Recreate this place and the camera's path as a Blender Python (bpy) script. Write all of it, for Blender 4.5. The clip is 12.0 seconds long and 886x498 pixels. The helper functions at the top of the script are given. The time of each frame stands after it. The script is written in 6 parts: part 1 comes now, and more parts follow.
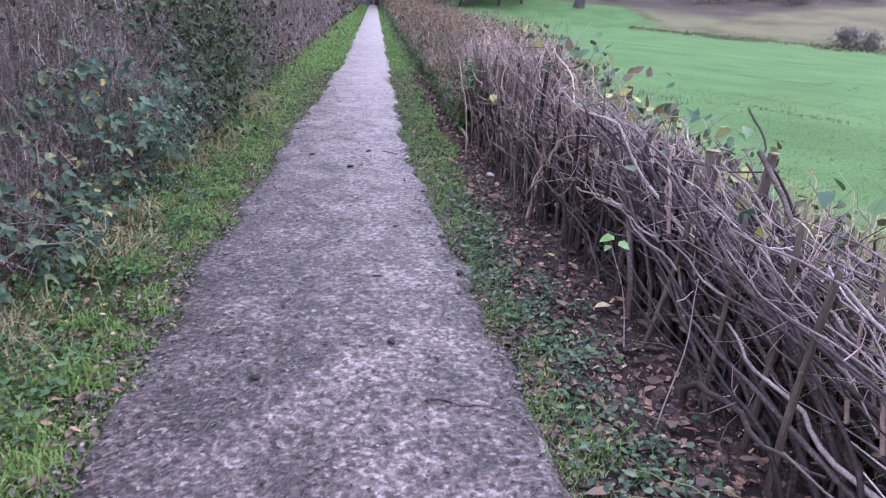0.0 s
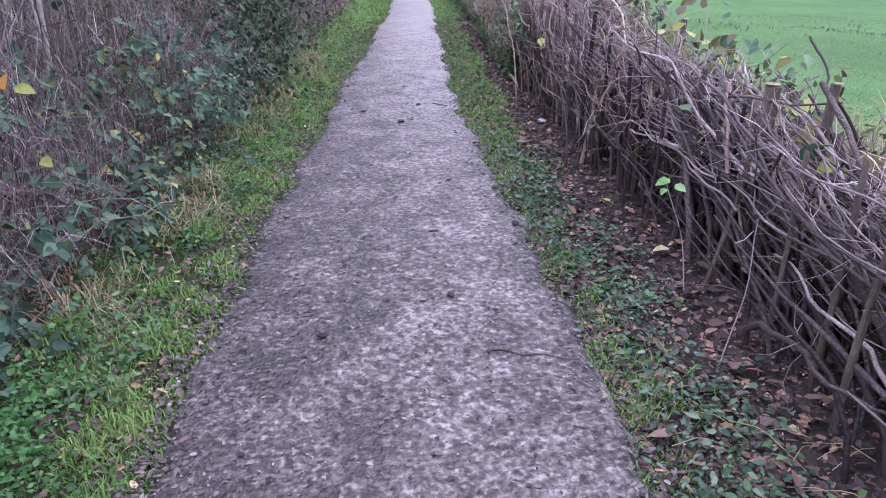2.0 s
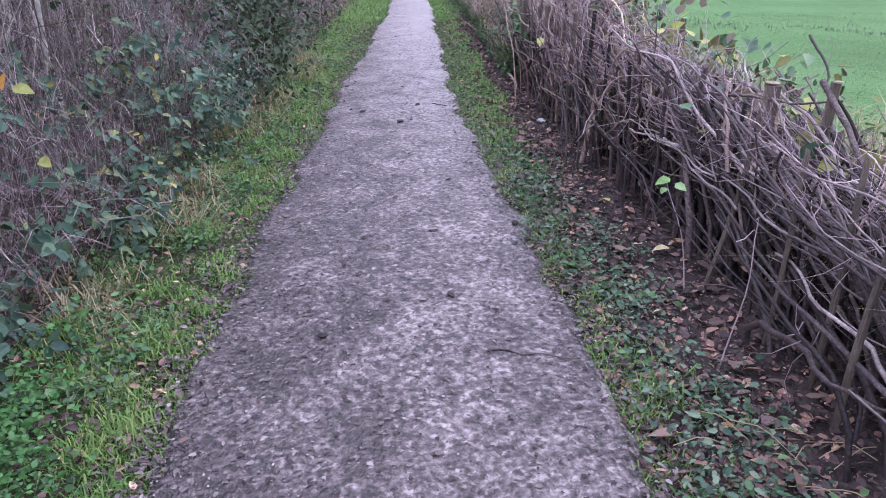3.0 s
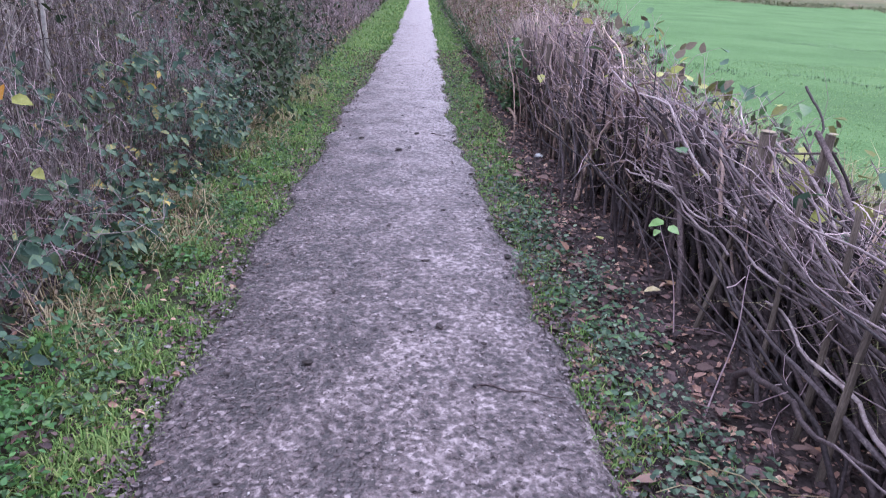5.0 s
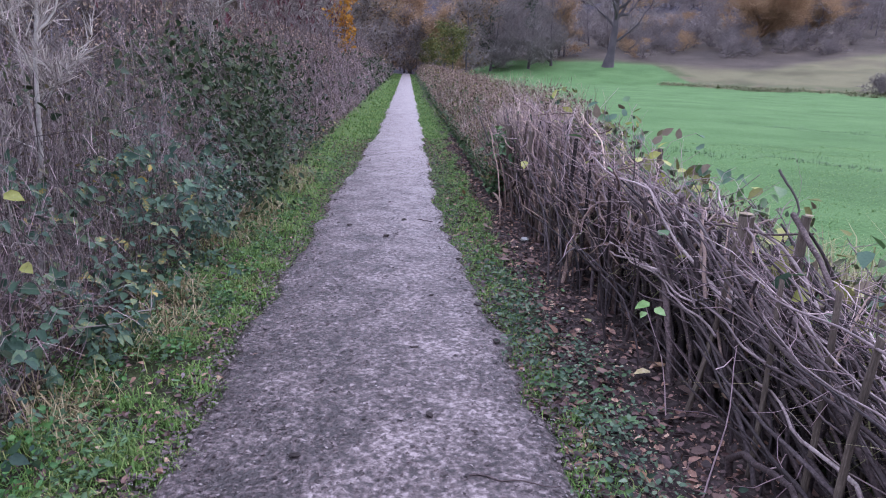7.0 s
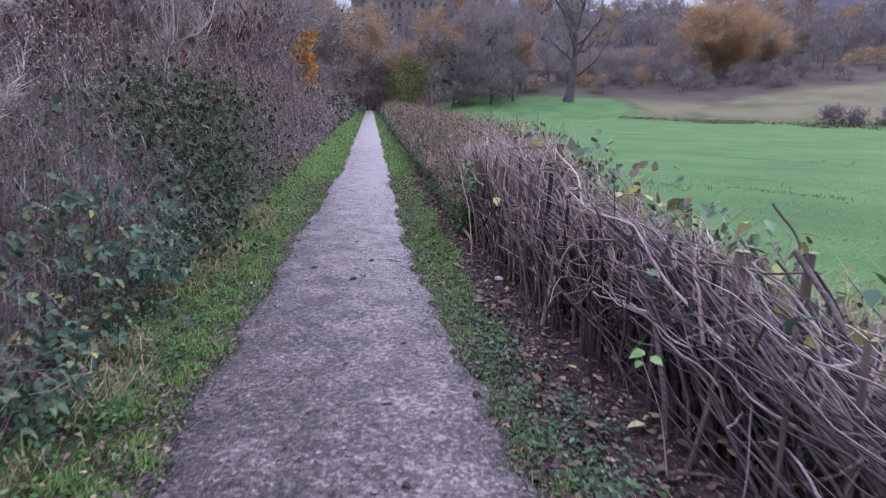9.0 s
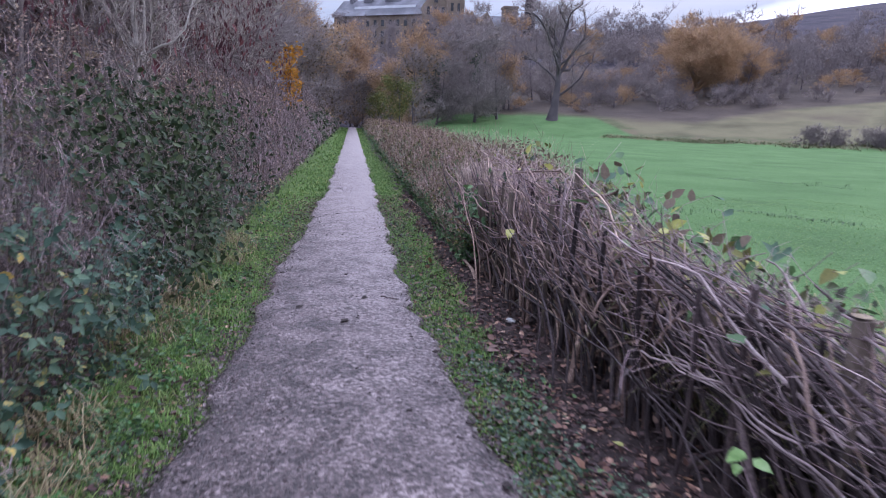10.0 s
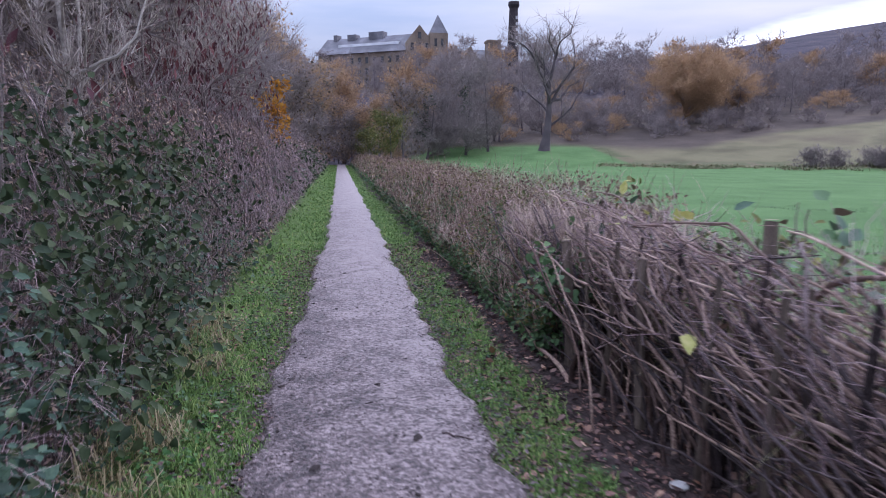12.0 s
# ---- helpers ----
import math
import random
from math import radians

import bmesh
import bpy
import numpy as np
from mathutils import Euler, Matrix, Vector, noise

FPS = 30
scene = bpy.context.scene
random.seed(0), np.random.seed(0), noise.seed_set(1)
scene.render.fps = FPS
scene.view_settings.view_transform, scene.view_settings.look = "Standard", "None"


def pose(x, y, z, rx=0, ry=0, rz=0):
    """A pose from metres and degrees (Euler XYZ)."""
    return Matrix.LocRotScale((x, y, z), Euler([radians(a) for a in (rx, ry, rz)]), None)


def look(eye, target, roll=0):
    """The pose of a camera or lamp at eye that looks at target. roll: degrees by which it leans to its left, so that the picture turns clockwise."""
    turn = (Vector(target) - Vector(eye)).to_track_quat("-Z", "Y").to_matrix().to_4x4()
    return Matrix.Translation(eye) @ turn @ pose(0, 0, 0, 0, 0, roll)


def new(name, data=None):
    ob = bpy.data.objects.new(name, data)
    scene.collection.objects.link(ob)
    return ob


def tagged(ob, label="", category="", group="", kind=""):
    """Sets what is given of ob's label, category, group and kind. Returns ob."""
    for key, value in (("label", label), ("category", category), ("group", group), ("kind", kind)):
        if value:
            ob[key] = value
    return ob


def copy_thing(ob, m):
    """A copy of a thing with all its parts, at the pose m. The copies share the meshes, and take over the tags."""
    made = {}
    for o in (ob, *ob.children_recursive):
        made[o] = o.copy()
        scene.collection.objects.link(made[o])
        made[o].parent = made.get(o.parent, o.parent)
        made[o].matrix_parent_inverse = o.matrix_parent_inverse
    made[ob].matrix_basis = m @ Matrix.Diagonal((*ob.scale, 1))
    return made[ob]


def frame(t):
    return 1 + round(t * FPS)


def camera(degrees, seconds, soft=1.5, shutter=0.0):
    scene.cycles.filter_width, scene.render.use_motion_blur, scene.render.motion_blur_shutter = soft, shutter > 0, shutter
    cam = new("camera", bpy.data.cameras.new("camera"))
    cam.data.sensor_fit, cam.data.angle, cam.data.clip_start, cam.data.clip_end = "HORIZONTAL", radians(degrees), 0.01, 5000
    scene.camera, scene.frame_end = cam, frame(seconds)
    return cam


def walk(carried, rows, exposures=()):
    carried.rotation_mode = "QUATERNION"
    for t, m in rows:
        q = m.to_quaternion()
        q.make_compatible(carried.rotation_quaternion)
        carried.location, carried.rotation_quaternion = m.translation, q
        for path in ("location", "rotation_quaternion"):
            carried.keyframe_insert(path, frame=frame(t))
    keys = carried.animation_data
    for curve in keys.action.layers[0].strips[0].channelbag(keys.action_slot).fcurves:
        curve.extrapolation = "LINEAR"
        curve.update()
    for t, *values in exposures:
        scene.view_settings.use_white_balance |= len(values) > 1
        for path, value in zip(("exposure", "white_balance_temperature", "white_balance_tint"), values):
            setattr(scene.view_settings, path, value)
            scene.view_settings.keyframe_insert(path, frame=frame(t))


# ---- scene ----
KELVIN, TINT = 6050, 30
SUN_UP, SUN_ROUND, CLOUD_TOP = 32, 60, 13.0
cam = camera(64.6, 12.0, 1.0, 0.6)
PATH = [
    (0, (0.131, -0.133, 1.516), (0.363, 1.736, 0.846), 5.3),
    (0.5, (0.13, -0.16, 1.536), (0.311, 1.691, 0.8), 4.6),
    (1, (0.143, -0.154, 1.546), (0.262, 1.673, 0.741), 3.4),
    (1.5, (0.135, -0.173, 1.562), (0.224, 1.653, 0.751), 1.5),
    (2, (0.133, -0.165, 1.559), (0.207, 1.66, 0.744), 0.5),
    (2.5, (0.131, -0.161, 1.551), (0.2, 1.665, 0.739), 0.2),
    (3, (0.131, -0.159, 1.552), (0.207, 1.667, 0.738), 0.4),
    (5, (0.141, -0.144, 1.562), (0.234, 1.712, 0.823), 3.4),
    (5.5, (0.154, -0.147, 1.565), (0.241, 1.755, 0.954), 3.4),
    (6, (0.162, -0.15, 1.572), (0.25, 1.764, 0.999), 3.0),
    (6.5, (0.156, -0.161, 1.576), (0.254, 1.762, 1.036), 2.8),
    (8.5, (0.109, -0.111, 1.608), (0.306, 1.826, 1.154), 1.7),
    (9, (0.128, 0.156, 1.561), (0.339, 2.102, 1.147), 1.8),
    (9.5, (0.122, 0.49, 1.57), (0.343, 2.44, 1.184), 2.2),
    (10, (0.029, 0.946, 1.559), (0.292, 2.895, 1.194), 2.3),
    (10.5, (-0.007, 1.494, 1.582), (0.267, 3.444, 1.237), 1.9),
    (11, (-0.088, 2.063, 1.588), (0.198, 4.018, 1.283), 1.4),
    (11.5, (-0.137, 2.686, 1.582), (0.153, 4.645, 1.302), 0.4),
    (12, (-0.241, 3.293, 1.526), (0.051, 5.253, 1.255), 0.4),
]
walk(cam, [(t, look(eye, target, roll)) for t, eye, target, roll in PATH], [(0, 1.26, KELVIN, TINT), (5.5, 1.26, KELVIN, TINT), (6.5, 1.07, KELVIN, TINT), (8.5, 0.88, KELVIN, TINT), (12, 0.68, KELVIN, TINT)])
# ---------------------------------------------------------------- sky and sun
world = bpy.data.worlds.new("overcast_dusk")
scene.world = world
world.use_nodes = True


def nodes_of(tree):
    """Short ways to add and join nodes of a tree."""
    def add(kind, **props):
        n = tree.nodes.new(kind)
        for k, v in props.items():
            if k == "label":
                n.label = v
        return n

    def join(a, b):
        tree.links.new(a, b)
    return add, join


def build_sky():
    tree = world.node_tree
    tree.nodes.clear()
    add, join = nodes_of(tree)
    out = add("ShaderNodeOutputWorld")
    bg = add("ShaderNodeBackground")
    bg.inputs["Strength"].default_value = 0.1
    sky = add("ShaderNodeTexSky")
    sky.sky_type = "NISHITA"
    sky.sun_disc = False
    sky.sun_elevation = radians(SUN_UP)
    sky.sun_rotation = radians(SUN_ROUND)
    co = add("ShaderNodeTexCoord")
    sep = add("ShaderNodeSeparateXYZ")
    join(co.outputs["Generated"], sep.inputs[0])
    # overcast vault: three times brighter overhead than at the skyline
    lift = add("ShaderNodeMapRange")
    lift.inputs["From Min"].default_value = 0.05
    lift.inputs["From Max"].default_value = 0.75
    lift.inputs["To Min"].default_value = 3.0
    lift.inputs["To Max"].default_value = CLOUD_TOP
    join(sep.outputs["Z"], lift.inputs["Value"])
    flat = add("ShaderNodeMapping")
    flat.inputs["Scale"].default_value = (1.2, 1.2, 7.0)
    join(co.outputs["Generated"], flat.inputs["Vector"])
    puff = add("ShaderNodeTexNoise")
    puff.inputs["Scale"].default_value = 2.2
    puff.inputs["Detail"].default_value = 7
    join(flat.outputs["Vector"], puff.inputs["Vector"])
    tone = add("ShaderNodeValToRGB")
    tone.color_ramp.elements[0].position, tone.color_ramp.elements[0].color = 0.3, (0.61, 0.8, 1.03, 1)
    tone.color_ramp.elements[1].position, tone.color_ramp.elements[1].color = 0.72, (1.05, 1.15, 1.24, 1)
    join(puff.outputs["Fac"], tone.inputs["Fac"])
    cloud = add("ShaderNodeVectorMath")
    cloud.operation = "SCALE"
    join(tone.outputs["Color"], cloud.inputs[0])
    join(lift.outputs["Result"], cloud.inputs["Scale"])
    # the cloud deck ends above the western skyline
    west = add("ShaderNodeVectorMath")
    west.operation = "DOT_PRODUCT"
    west.inputs[1].default_value = (math.sin(radians(62)), math.cos(radians(62)), 0)
    join(co.outputs["Generated"], west.inputs[0])
    edge = add("ShaderNodeMapRange")
    edge.inputs["From Min"].default_value = 0.55
    edge.inputs["From Max"].default_value = 0.97
    edge.inputs["To Min"].default_value = 0.035
    edge.inputs["To Max"].default_value = 0.192
    join(west.outputs["Value"], edge.inputs["Value"])
    rag = add("ShaderNodeMath")
    rag.operation = "MULTIPLY_ADD"
    rag.inputs[1].default_value = 0.06
    join(puff.outputs["Fac"], rag.inputs[0])
    join(edge.outputs["Result"], rag.inputs[2])
    above = add("ShaderNodeMath")
    above.operation = "SUBTRACT"
    join(sep.outputs["Z"], above.inputs[0])
    join(rag.outputs["Value"], above.inputs[1])
    cover = add("ShaderNodeMapRange")
    cover.inputs["From Min"].default_value = -0.045
    cover.inputs["From Max"].default_value = -0.02
    join(above.outputs["Value"], cover.inputs["Value"])
    thin = add("ShaderNodeVectorMath")
    thin.operation = "ADD"
    thin.inputs[1].default_value = (6.5, 7.2, 8.2)
    join(sky.outputs["Color"], thin.inputs[0])
    mix = add("ShaderNodeMix")
    mix.data_type = "RGBA"
    join(cover.outputs["Result"], mix.inputs["Factor"])
    join(thin.outputs["Vector"], mix.inputs["A"])
    join(cloud.outputs["Vector"], mix.inputs["B"])
    join(mix.outputs["Result"], bg.inputs["Color"])
    join(bg.outputs["Background"], out.inputs["Surface"])


build_sky()
sun_lamp = bpy.data.lights.new("sun", "SUN")
sun_lamp.energy, sun_lamp.angle, sun_lamp.color = 0.6, radians(35), (1.0, 0.95, 0.9)
sun = new("sun", sun_lamp)
sun.matrix_world = look((0, 0, 60), (-math.sin(radians(SUN_ROUND)) * 10, -math.cos(radians(SUN_ROUND)) * 10, 60 - 10 * math.tan(radians(SUN_UP))))

# ---------------------------------------------------------------- materials


def surface(name, stops, rough=0.85, scale=8.0, detail=8.0, stretch=(1, 1, 1), island=0.0, piece=0.0,
            bump=0.4, bump_scale=60.0, depth=0.01, gloss=0.3, fine=0.25, fine_scale=90.0, translucent=0.0):
    """Colour runs over the stops by coarse noise, by the single island or piece, and by fine grain."""
    m = bpy.data.materials.new(name)
    m.use_nodes = True
    tree = m.node_tree
    tree.nodes.clear()
    add, join = nodes_of(tree)
    out, bsdf = add("ShaderNodeOutputMaterial"), add("ShaderNodeBsdfPrincipled")
    bsdf.inputs["Roughness"].default_value = rough
    bsdf.inputs["Specular IOR Level"].default_value = gloss
    co = add("ShaderNodeTexCoord")
    mp = add("ShaderNodeMapping")
    mp.inputs["Scale"].default_value = stretch
    join(co.outputs["Object"], mp.inputs["Vector"])

    def noise_at(s, d):
        n = add("ShaderNodeTexNoise")
        n.inputs["Scale"].default_value, n.inputs["Detail"].default_value = s, d
        join(mp.outputs["Vector"], n.inputs["Vector"])
        return n.outputs["Fac"]

    def calc(op, a, b):
        n = add("ShaderNodeMath")
        n.operation = op
        for k, v in enumerate((a, b)):
            if isinstance(v, (int, float)):
                n.inputs[k].default_value = v
            else:
                join(v, n.inputs[k])
        return n.outputs["Value"]
    coarse = calc("MULTIPLY", calc("SUBTRACT", noise_at(scale, detail), 0.5), 2.0 * (1 - island - piece))
    grain = calc("MULTIPLY", calc("SUBTRACT", noise_at(fine_scale, 4), 0.5), 2.0 * fine)
    value = calc("ADD", calc("ADD", coarse, grain), 0.5)
    if island:
        geo = add("ShaderNodeNewGeometry")
        value = calc("ADD", value, calc("MULTIPLY", calc("SUBTRACT", geo.outputs["Random Per Island"], 0.5), island))
    if piece:
        info = add("ShaderNodeObjectInfo")
        value = calc("ADD", value, calc("MULTIPLY", calc("SUBTRACT", info.outputs["Random"], 0.5), piece))
    ramp = add("ShaderNodeValToRGB")
    while len(ramp.color_ramp.elements) < len(stops):
        ramp.color_ramp.elements.new(0.5)
    for e, (p, c) in zip(ramp.color_ramp.elements, stops):
        e.position, e.color = p, (*c, 1)
    join(value, ramp.inputs["Fac"])
    join(ramp.outputs["Color"], bsdf.inputs["Base Color"])
    if bump:
        b = add("ShaderNodeBump")
        b.inputs["Strength"].default_value, b.inputs["Distance"].default_value = bump, depth
        join(noise_at(bump_scale, 8), b.inputs["Height"])
        join(b.outputs["Normal"], bsdf.inputs["Normal"])
    if translucent:
        tr, mx = add("ShaderNodeBsdfTranslucent"), add("ShaderNodeMixShader")
        join(ramp.outputs["Color"], tr.inputs["Color"])
        mx.inputs["Fac"].default_value = translucent
        join(bsdf.outputs["BSDF"], mx.inputs[1])
        join(tr.outputs["BSDF"], mx.inputs[2])
        join(mx.outputs["Shader"], out.inputs["Surface"])
    else:
        join(bsdf.outputs["BSDF"], out.inputs["Surface"])
    return m


def ground_surface():
    """Turf, soil and rough pasture, by distance over the land and across the path."""
    m = bpy.data.materials.new("land")
    m.use_nodes = True
    tree = m.node_tree
    tree.nodes.clear()
    add, join = nodes_of(tree)
    out, bsdf = add("ShaderNodeOutputMaterial"), add("ShaderNodeBsdfPrincipled")
    bsdf.inputs["Roughness"].default_value, bsdf.inputs["Specular IOR Level"].default_value = 0.95, 0.15
    co = add("ShaderNodeTexCoord")

    def noise_at(s, d=6.0):
        n = add("ShaderNodeTexNoise")
        n.inputs["Scale"].default_value, n.inputs["Detail"].default_value = s, d
        join(co.outputs["Object"], n.inputs["Vector"])
        return n.outputs["Fac"]

    def ramp(fac, stops):
        n = add("ShaderNodeValToRGB")
        while len(n.color_ramp.elements) < len(stops):
            n.color_ramp.elements.new(0.5)
        for e, (p, c) in zip(n.color_ramp.elements, stops):
            e.position, e.color = p, (*c, 1)
        join(fac, n.inputs["Fac"])
        return n.outputs["Color"]

    def calc(op, a, b):
        n = add("ShaderNodeMath")
        n.operation = op
        for k, v in enumerate((a, b)):
            if isinstance(v, (int, float)):
                n.inputs[k].default_value = v
            else:
                join(v, n.inputs[k])
        return n.outputs["Value"]

    def step(v, lo, hi):
        n = add("ShaderNodeMapRange")
        n.inputs["From Min"].default_value, n.inputs["From Max"].default_value = lo, hi
        join(v, n.inputs["Value"])
        return n.outputs["Result"]

    def mix(f, a, b):
        n = add("ShaderNodeMix")
        n.data_type = "RGBA"
        join(f, n.inputs["Factor"])
        join(a, n.inputs["A"])
        join(b, n.inputs["B"])
        return n.outputs["Result"]
    sep = add("ShaderNodeSeparateXYZ")
    join(co.outputs["Object"], sep.inputs[0])
    far = add("ShaderNodeVectorMath")
    far.operation = "LENGTH"
    join(co.outputs["Object"], far.inputs[0])
    wander = calc("MULTIPLY", calc("SUBTRACT", noise_at(0.03, 5), 0.5), 18.0)
    dist = calc("ADD", far.outputs["Value"], wander)
    turf = ramp(calc("ADD", calc("MULTIPLY", noise_at(0.35, 9), 0.6), calc("MULTIPLY", noise_at(14, 5), 0.4)),
                [(0.3, (0.058, 0.116, 0.042)), (0.5, (0.088, 0.175, 0.063)), (0.7, (0.124, 0.22, 0.085))])
    rush = ramp(noise_at(0.5, 9), [(0.3, (0.07, 0.075, 0.04)), (0.5, (0.105, 0.115, 0.058)), (0.62, (0.15, 0.125, 0.08))])
    straw = ramp(noise_at(0.12, 9), [(0.3, (0.085, 0.08, 0.048)), (0.5, (0.165, 0.15, 0.088)), (0.7, (0.12, 0.1, 0.068))])
    heath = ramp(noise_at(0.2, 9), [(0.3, (0.05, 0.04, 0.037)), (0.6, (0.09, 0.071, 0.06)), (0.8, (0.13, 0.104, 0.08))])
    wood = ramp(noise_at(0.08, 10), [(0.3, (0.035, 0.032, 0.045)), (0.55, (0.06, 0.052, 0.068)), (0.75, (0.085, 0.07, 0.075))])
    soil = ramp(noise_at(6, 10), [(0.3, (0.024, 0.017, 0.017)), (0.55, (0.062, 0.046, 0.044)), (0.75, (0.11, 0.082, 0.077))])
    verge = ramp(noise_at(9, 8), [(0.3, (0.026, 0.023, 0.017)), (0.55, (0.05, 0.058, 0.027)), (0.75, (0.085, 0.115, 0.04))])
    # rushes, then a wedge of straw that widens eastwards, then scrubby heath and woodland floor
    east = calc("MULTIPLY", calc("ARCTAN2", sep.outputs["X"], sep.outputs["Y"]), 57.3)
    wedge = calc("SUBTRACT", dist, calc("MULTIPLY", calc("MAXIMUM", calc("SUBTRACT", east, 26.5), 0.0), 1.9))
    near_field = calc("ADD", dist, calc("MULTIPLY", step(east, 23, 19), -13.0))
    c = mix(step(near_field, 75, 77), turf, rush)
    c = mix(step(near_field, 79, 82), c, straw)
    c = mix(step(wedge, 88, 92), c, heath)
    c = mix(step(dist, 146, 165), c, wood)
    jag = calc("MULTIPLY", calc("SUBTRACT", noise_at(1.7, 6), 0.5), 0.9)
    across = calc("ADD", sep.outputs["X"], jag)
    c = mix(step(across, 2.15, 2.0), c, soil)
    # verge ground turns brighter green between y 4 and 10
    far_verge = ramp(noise_at(9, 8), [(0.3, (0.06, 0.09, 0.03)), (0.55, (0.11, 0.18, 0.055)), (0.75, (0.16, 0.25, 0.08))])
    verge = mix(step(sep.outputs["Y"], 4, 10), verge, far_verge)
    c = mix(step(across, 1.05, 0.9), c, verge)
    c = mix(step(across, -1.45, -1.6), c, soil)
    beyond = calc("MULTIPLY", step(sep.outputs["Y"], 90, 96), step(sep.outputs["X"], 9, 7))
    c = mix(beyond, c, wood)
    join(c, bsdf.inputs["Base Color"])
    b = add("ShaderNodeBump")
    b.inputs["Strength"].default_value, b.inputs["Distance"].default_value = 0.8, 0.05
    join(noise_at(22, 10), b.inputs["Height"])
    join(b.outputs["Normal"], bsdf.inputs["Normal"])
    join(bsdf.outputs["BSDF"], out.inputs["Surface"])
    return m


def path_surface():
    """Damp trodden grit, paler along the worn line to one side."""
    m = bpy.data.materials.new("trodden_grit")
    m.use_nodes = True
    tree = m.node_tree
    tree.nodes.clear()
    add, join = nodes_of(tree)
    out, bsdf = add("ShaderNodeOutputMaterial"), add("ShaderNodeBsdfPrincipled")
    bsdf.inputs["Specular IOR Level"].default_value = 0.6
    co = add("ShaderNodeTexCoord")

    def noise_at(s, d=8.0, warp=0.0):
        n = add("ShaderNodeTexNoise")
        n.inputs["Scale"].default_value, n.inputs["Detail"].default_value, n.inputs["Distortion"].default_value = s, d, warp
        join(co.outputs["Object"], n.inputs["Vector"])
        return n.outputs["Fac"]

    def calc(op, a, b):
        n = add("ShaderNodeMath")
        n.operation = op
        for k, v in enumerate((a, b)):
            if isinstance(v, (int, float)):
                n.inputs[k].default_value = v
            else:
                join(v, n.inputs[k])
        return n.outputs["Value"]
    sep = add("ShaderNodeSeparateXYZ")
    join(co.outputs["Object"], sep.inputs[0])
    worn = add("ShaderNodeValToRGB")
    for p, v in ((0.18, 0.2), (0.5, 0.34), (0.76, 0.54), (0.95, 0.28)):
        if p in (0.18, 0.93):
            e = worn.color_ramp.elements[0 if p < 0.5 else -1]
        else:
            e = worn.color_ramp.elements.new(p)
        e.position, e.color = p, (v, v, v, 1)
    shift = calc("ADD", sep.outputs["X"], calc("MULTIPLY", calc("SUBTRACT", noise_at(1.1, 5), 0.5), 0.5))
    join(calc("MULTIPLY_ADD", shift, 0.55), worn.inputs["Fac"])
    worn.inputs["Fac"].links[0].from_node.inputs[2].default_value = 0.5
    # trodden flakes of leaf and stone: cells with ragged outlines
    ragged = add("ShaderNodeTexNoise")
    ragged.inputs["Scale"].default_value, ragged.inputs["Detail"].default_value = 60, 4
    join(co.outputs["Object"], ragged.inputs["Vector"])
    warp = add("ShaderNodeVectorMath")
    warp.operation = "MULTIPLY_ADD"
    warp.inputs[1].default_value = (0.03, 0.03, 0.03)
    join(ragged.outputs["Color"], warp.inputs[0])
    join(co.outputs["Object"], warp.inputs[2])
    pebble = add("ShaderNodeTexVoronoi")
    pebble.inputs["Scale"].default_value = 58
    join(warp.outputs["Vector"], pebble.inputs["Vector"])
    cell = add("ShaderNodeSeparateColor")
    join(pebble.outputs["Color"], cell.inputs[0])
    mixed = calc("ADD", calc("MULTIPLY", calc("SUBTRACT", noise_at(3.2, 10, 0.6), 0.5), 1.3), worn.outputs["Color"])
    mixed = calc("ADD", mixed, calc("MULTIPLY", calc("SUBTRACT", noise_at(34, 8, 0.4), 0.5), 2.3))
    mixed = calc("ADD", mixed, calc("MULTIPLY", calc("SUBTRACT", cell.outputs[0], 0.5), 0.5))
    # sheen of the grazing view put into the colour: paler from y 3.5 on
    far_sheen = add("ShaderNodeMapRange")
    far_sheen.inputs["From Min"].default_value, far_sheen.inputs["From Max"].default_value = 3.5, 14
    far_sheen.inputs["To Max"].default_value = 0.62
    join(sep.outputs["Y"], far_sheen.inputs["Value"])
    mixed = calc("ADD", mixed, far_sheen.outputs["Result"])
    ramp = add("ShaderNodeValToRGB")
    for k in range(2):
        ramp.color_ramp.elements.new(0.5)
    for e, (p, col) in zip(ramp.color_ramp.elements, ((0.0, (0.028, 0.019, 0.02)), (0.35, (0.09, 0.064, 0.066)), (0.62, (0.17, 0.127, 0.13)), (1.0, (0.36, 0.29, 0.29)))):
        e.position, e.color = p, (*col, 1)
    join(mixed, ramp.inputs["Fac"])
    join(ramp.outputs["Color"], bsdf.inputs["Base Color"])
    rough = add("ShaderNodeMapRange")
    rough.inputs["To Min"].default_value, rough.inputs["To Max"].default_value = 0.34, 0.62
    join(noise_at(5, 6), rough.inputs["Value"])
    join(rough.outputs["Result"], bsdf.inputs["Roughness"])
    b = add("ShaderNodeBump")
    b.inputs["Strength"].default_value, b.inputs["Distance"].default_value = 0.9, 0.014
    join(calc("ADD", noise_at(45, 10), calc("MULTIPLY", pebble.outputs["Distance"], -0.6)), b.inputs["Height"])
    join(b.outputs["Normal"], bsdf.inputs["Normal"])
    join(bsdf.outputs["BSDF"], out.inputs["Surface"])
    return m


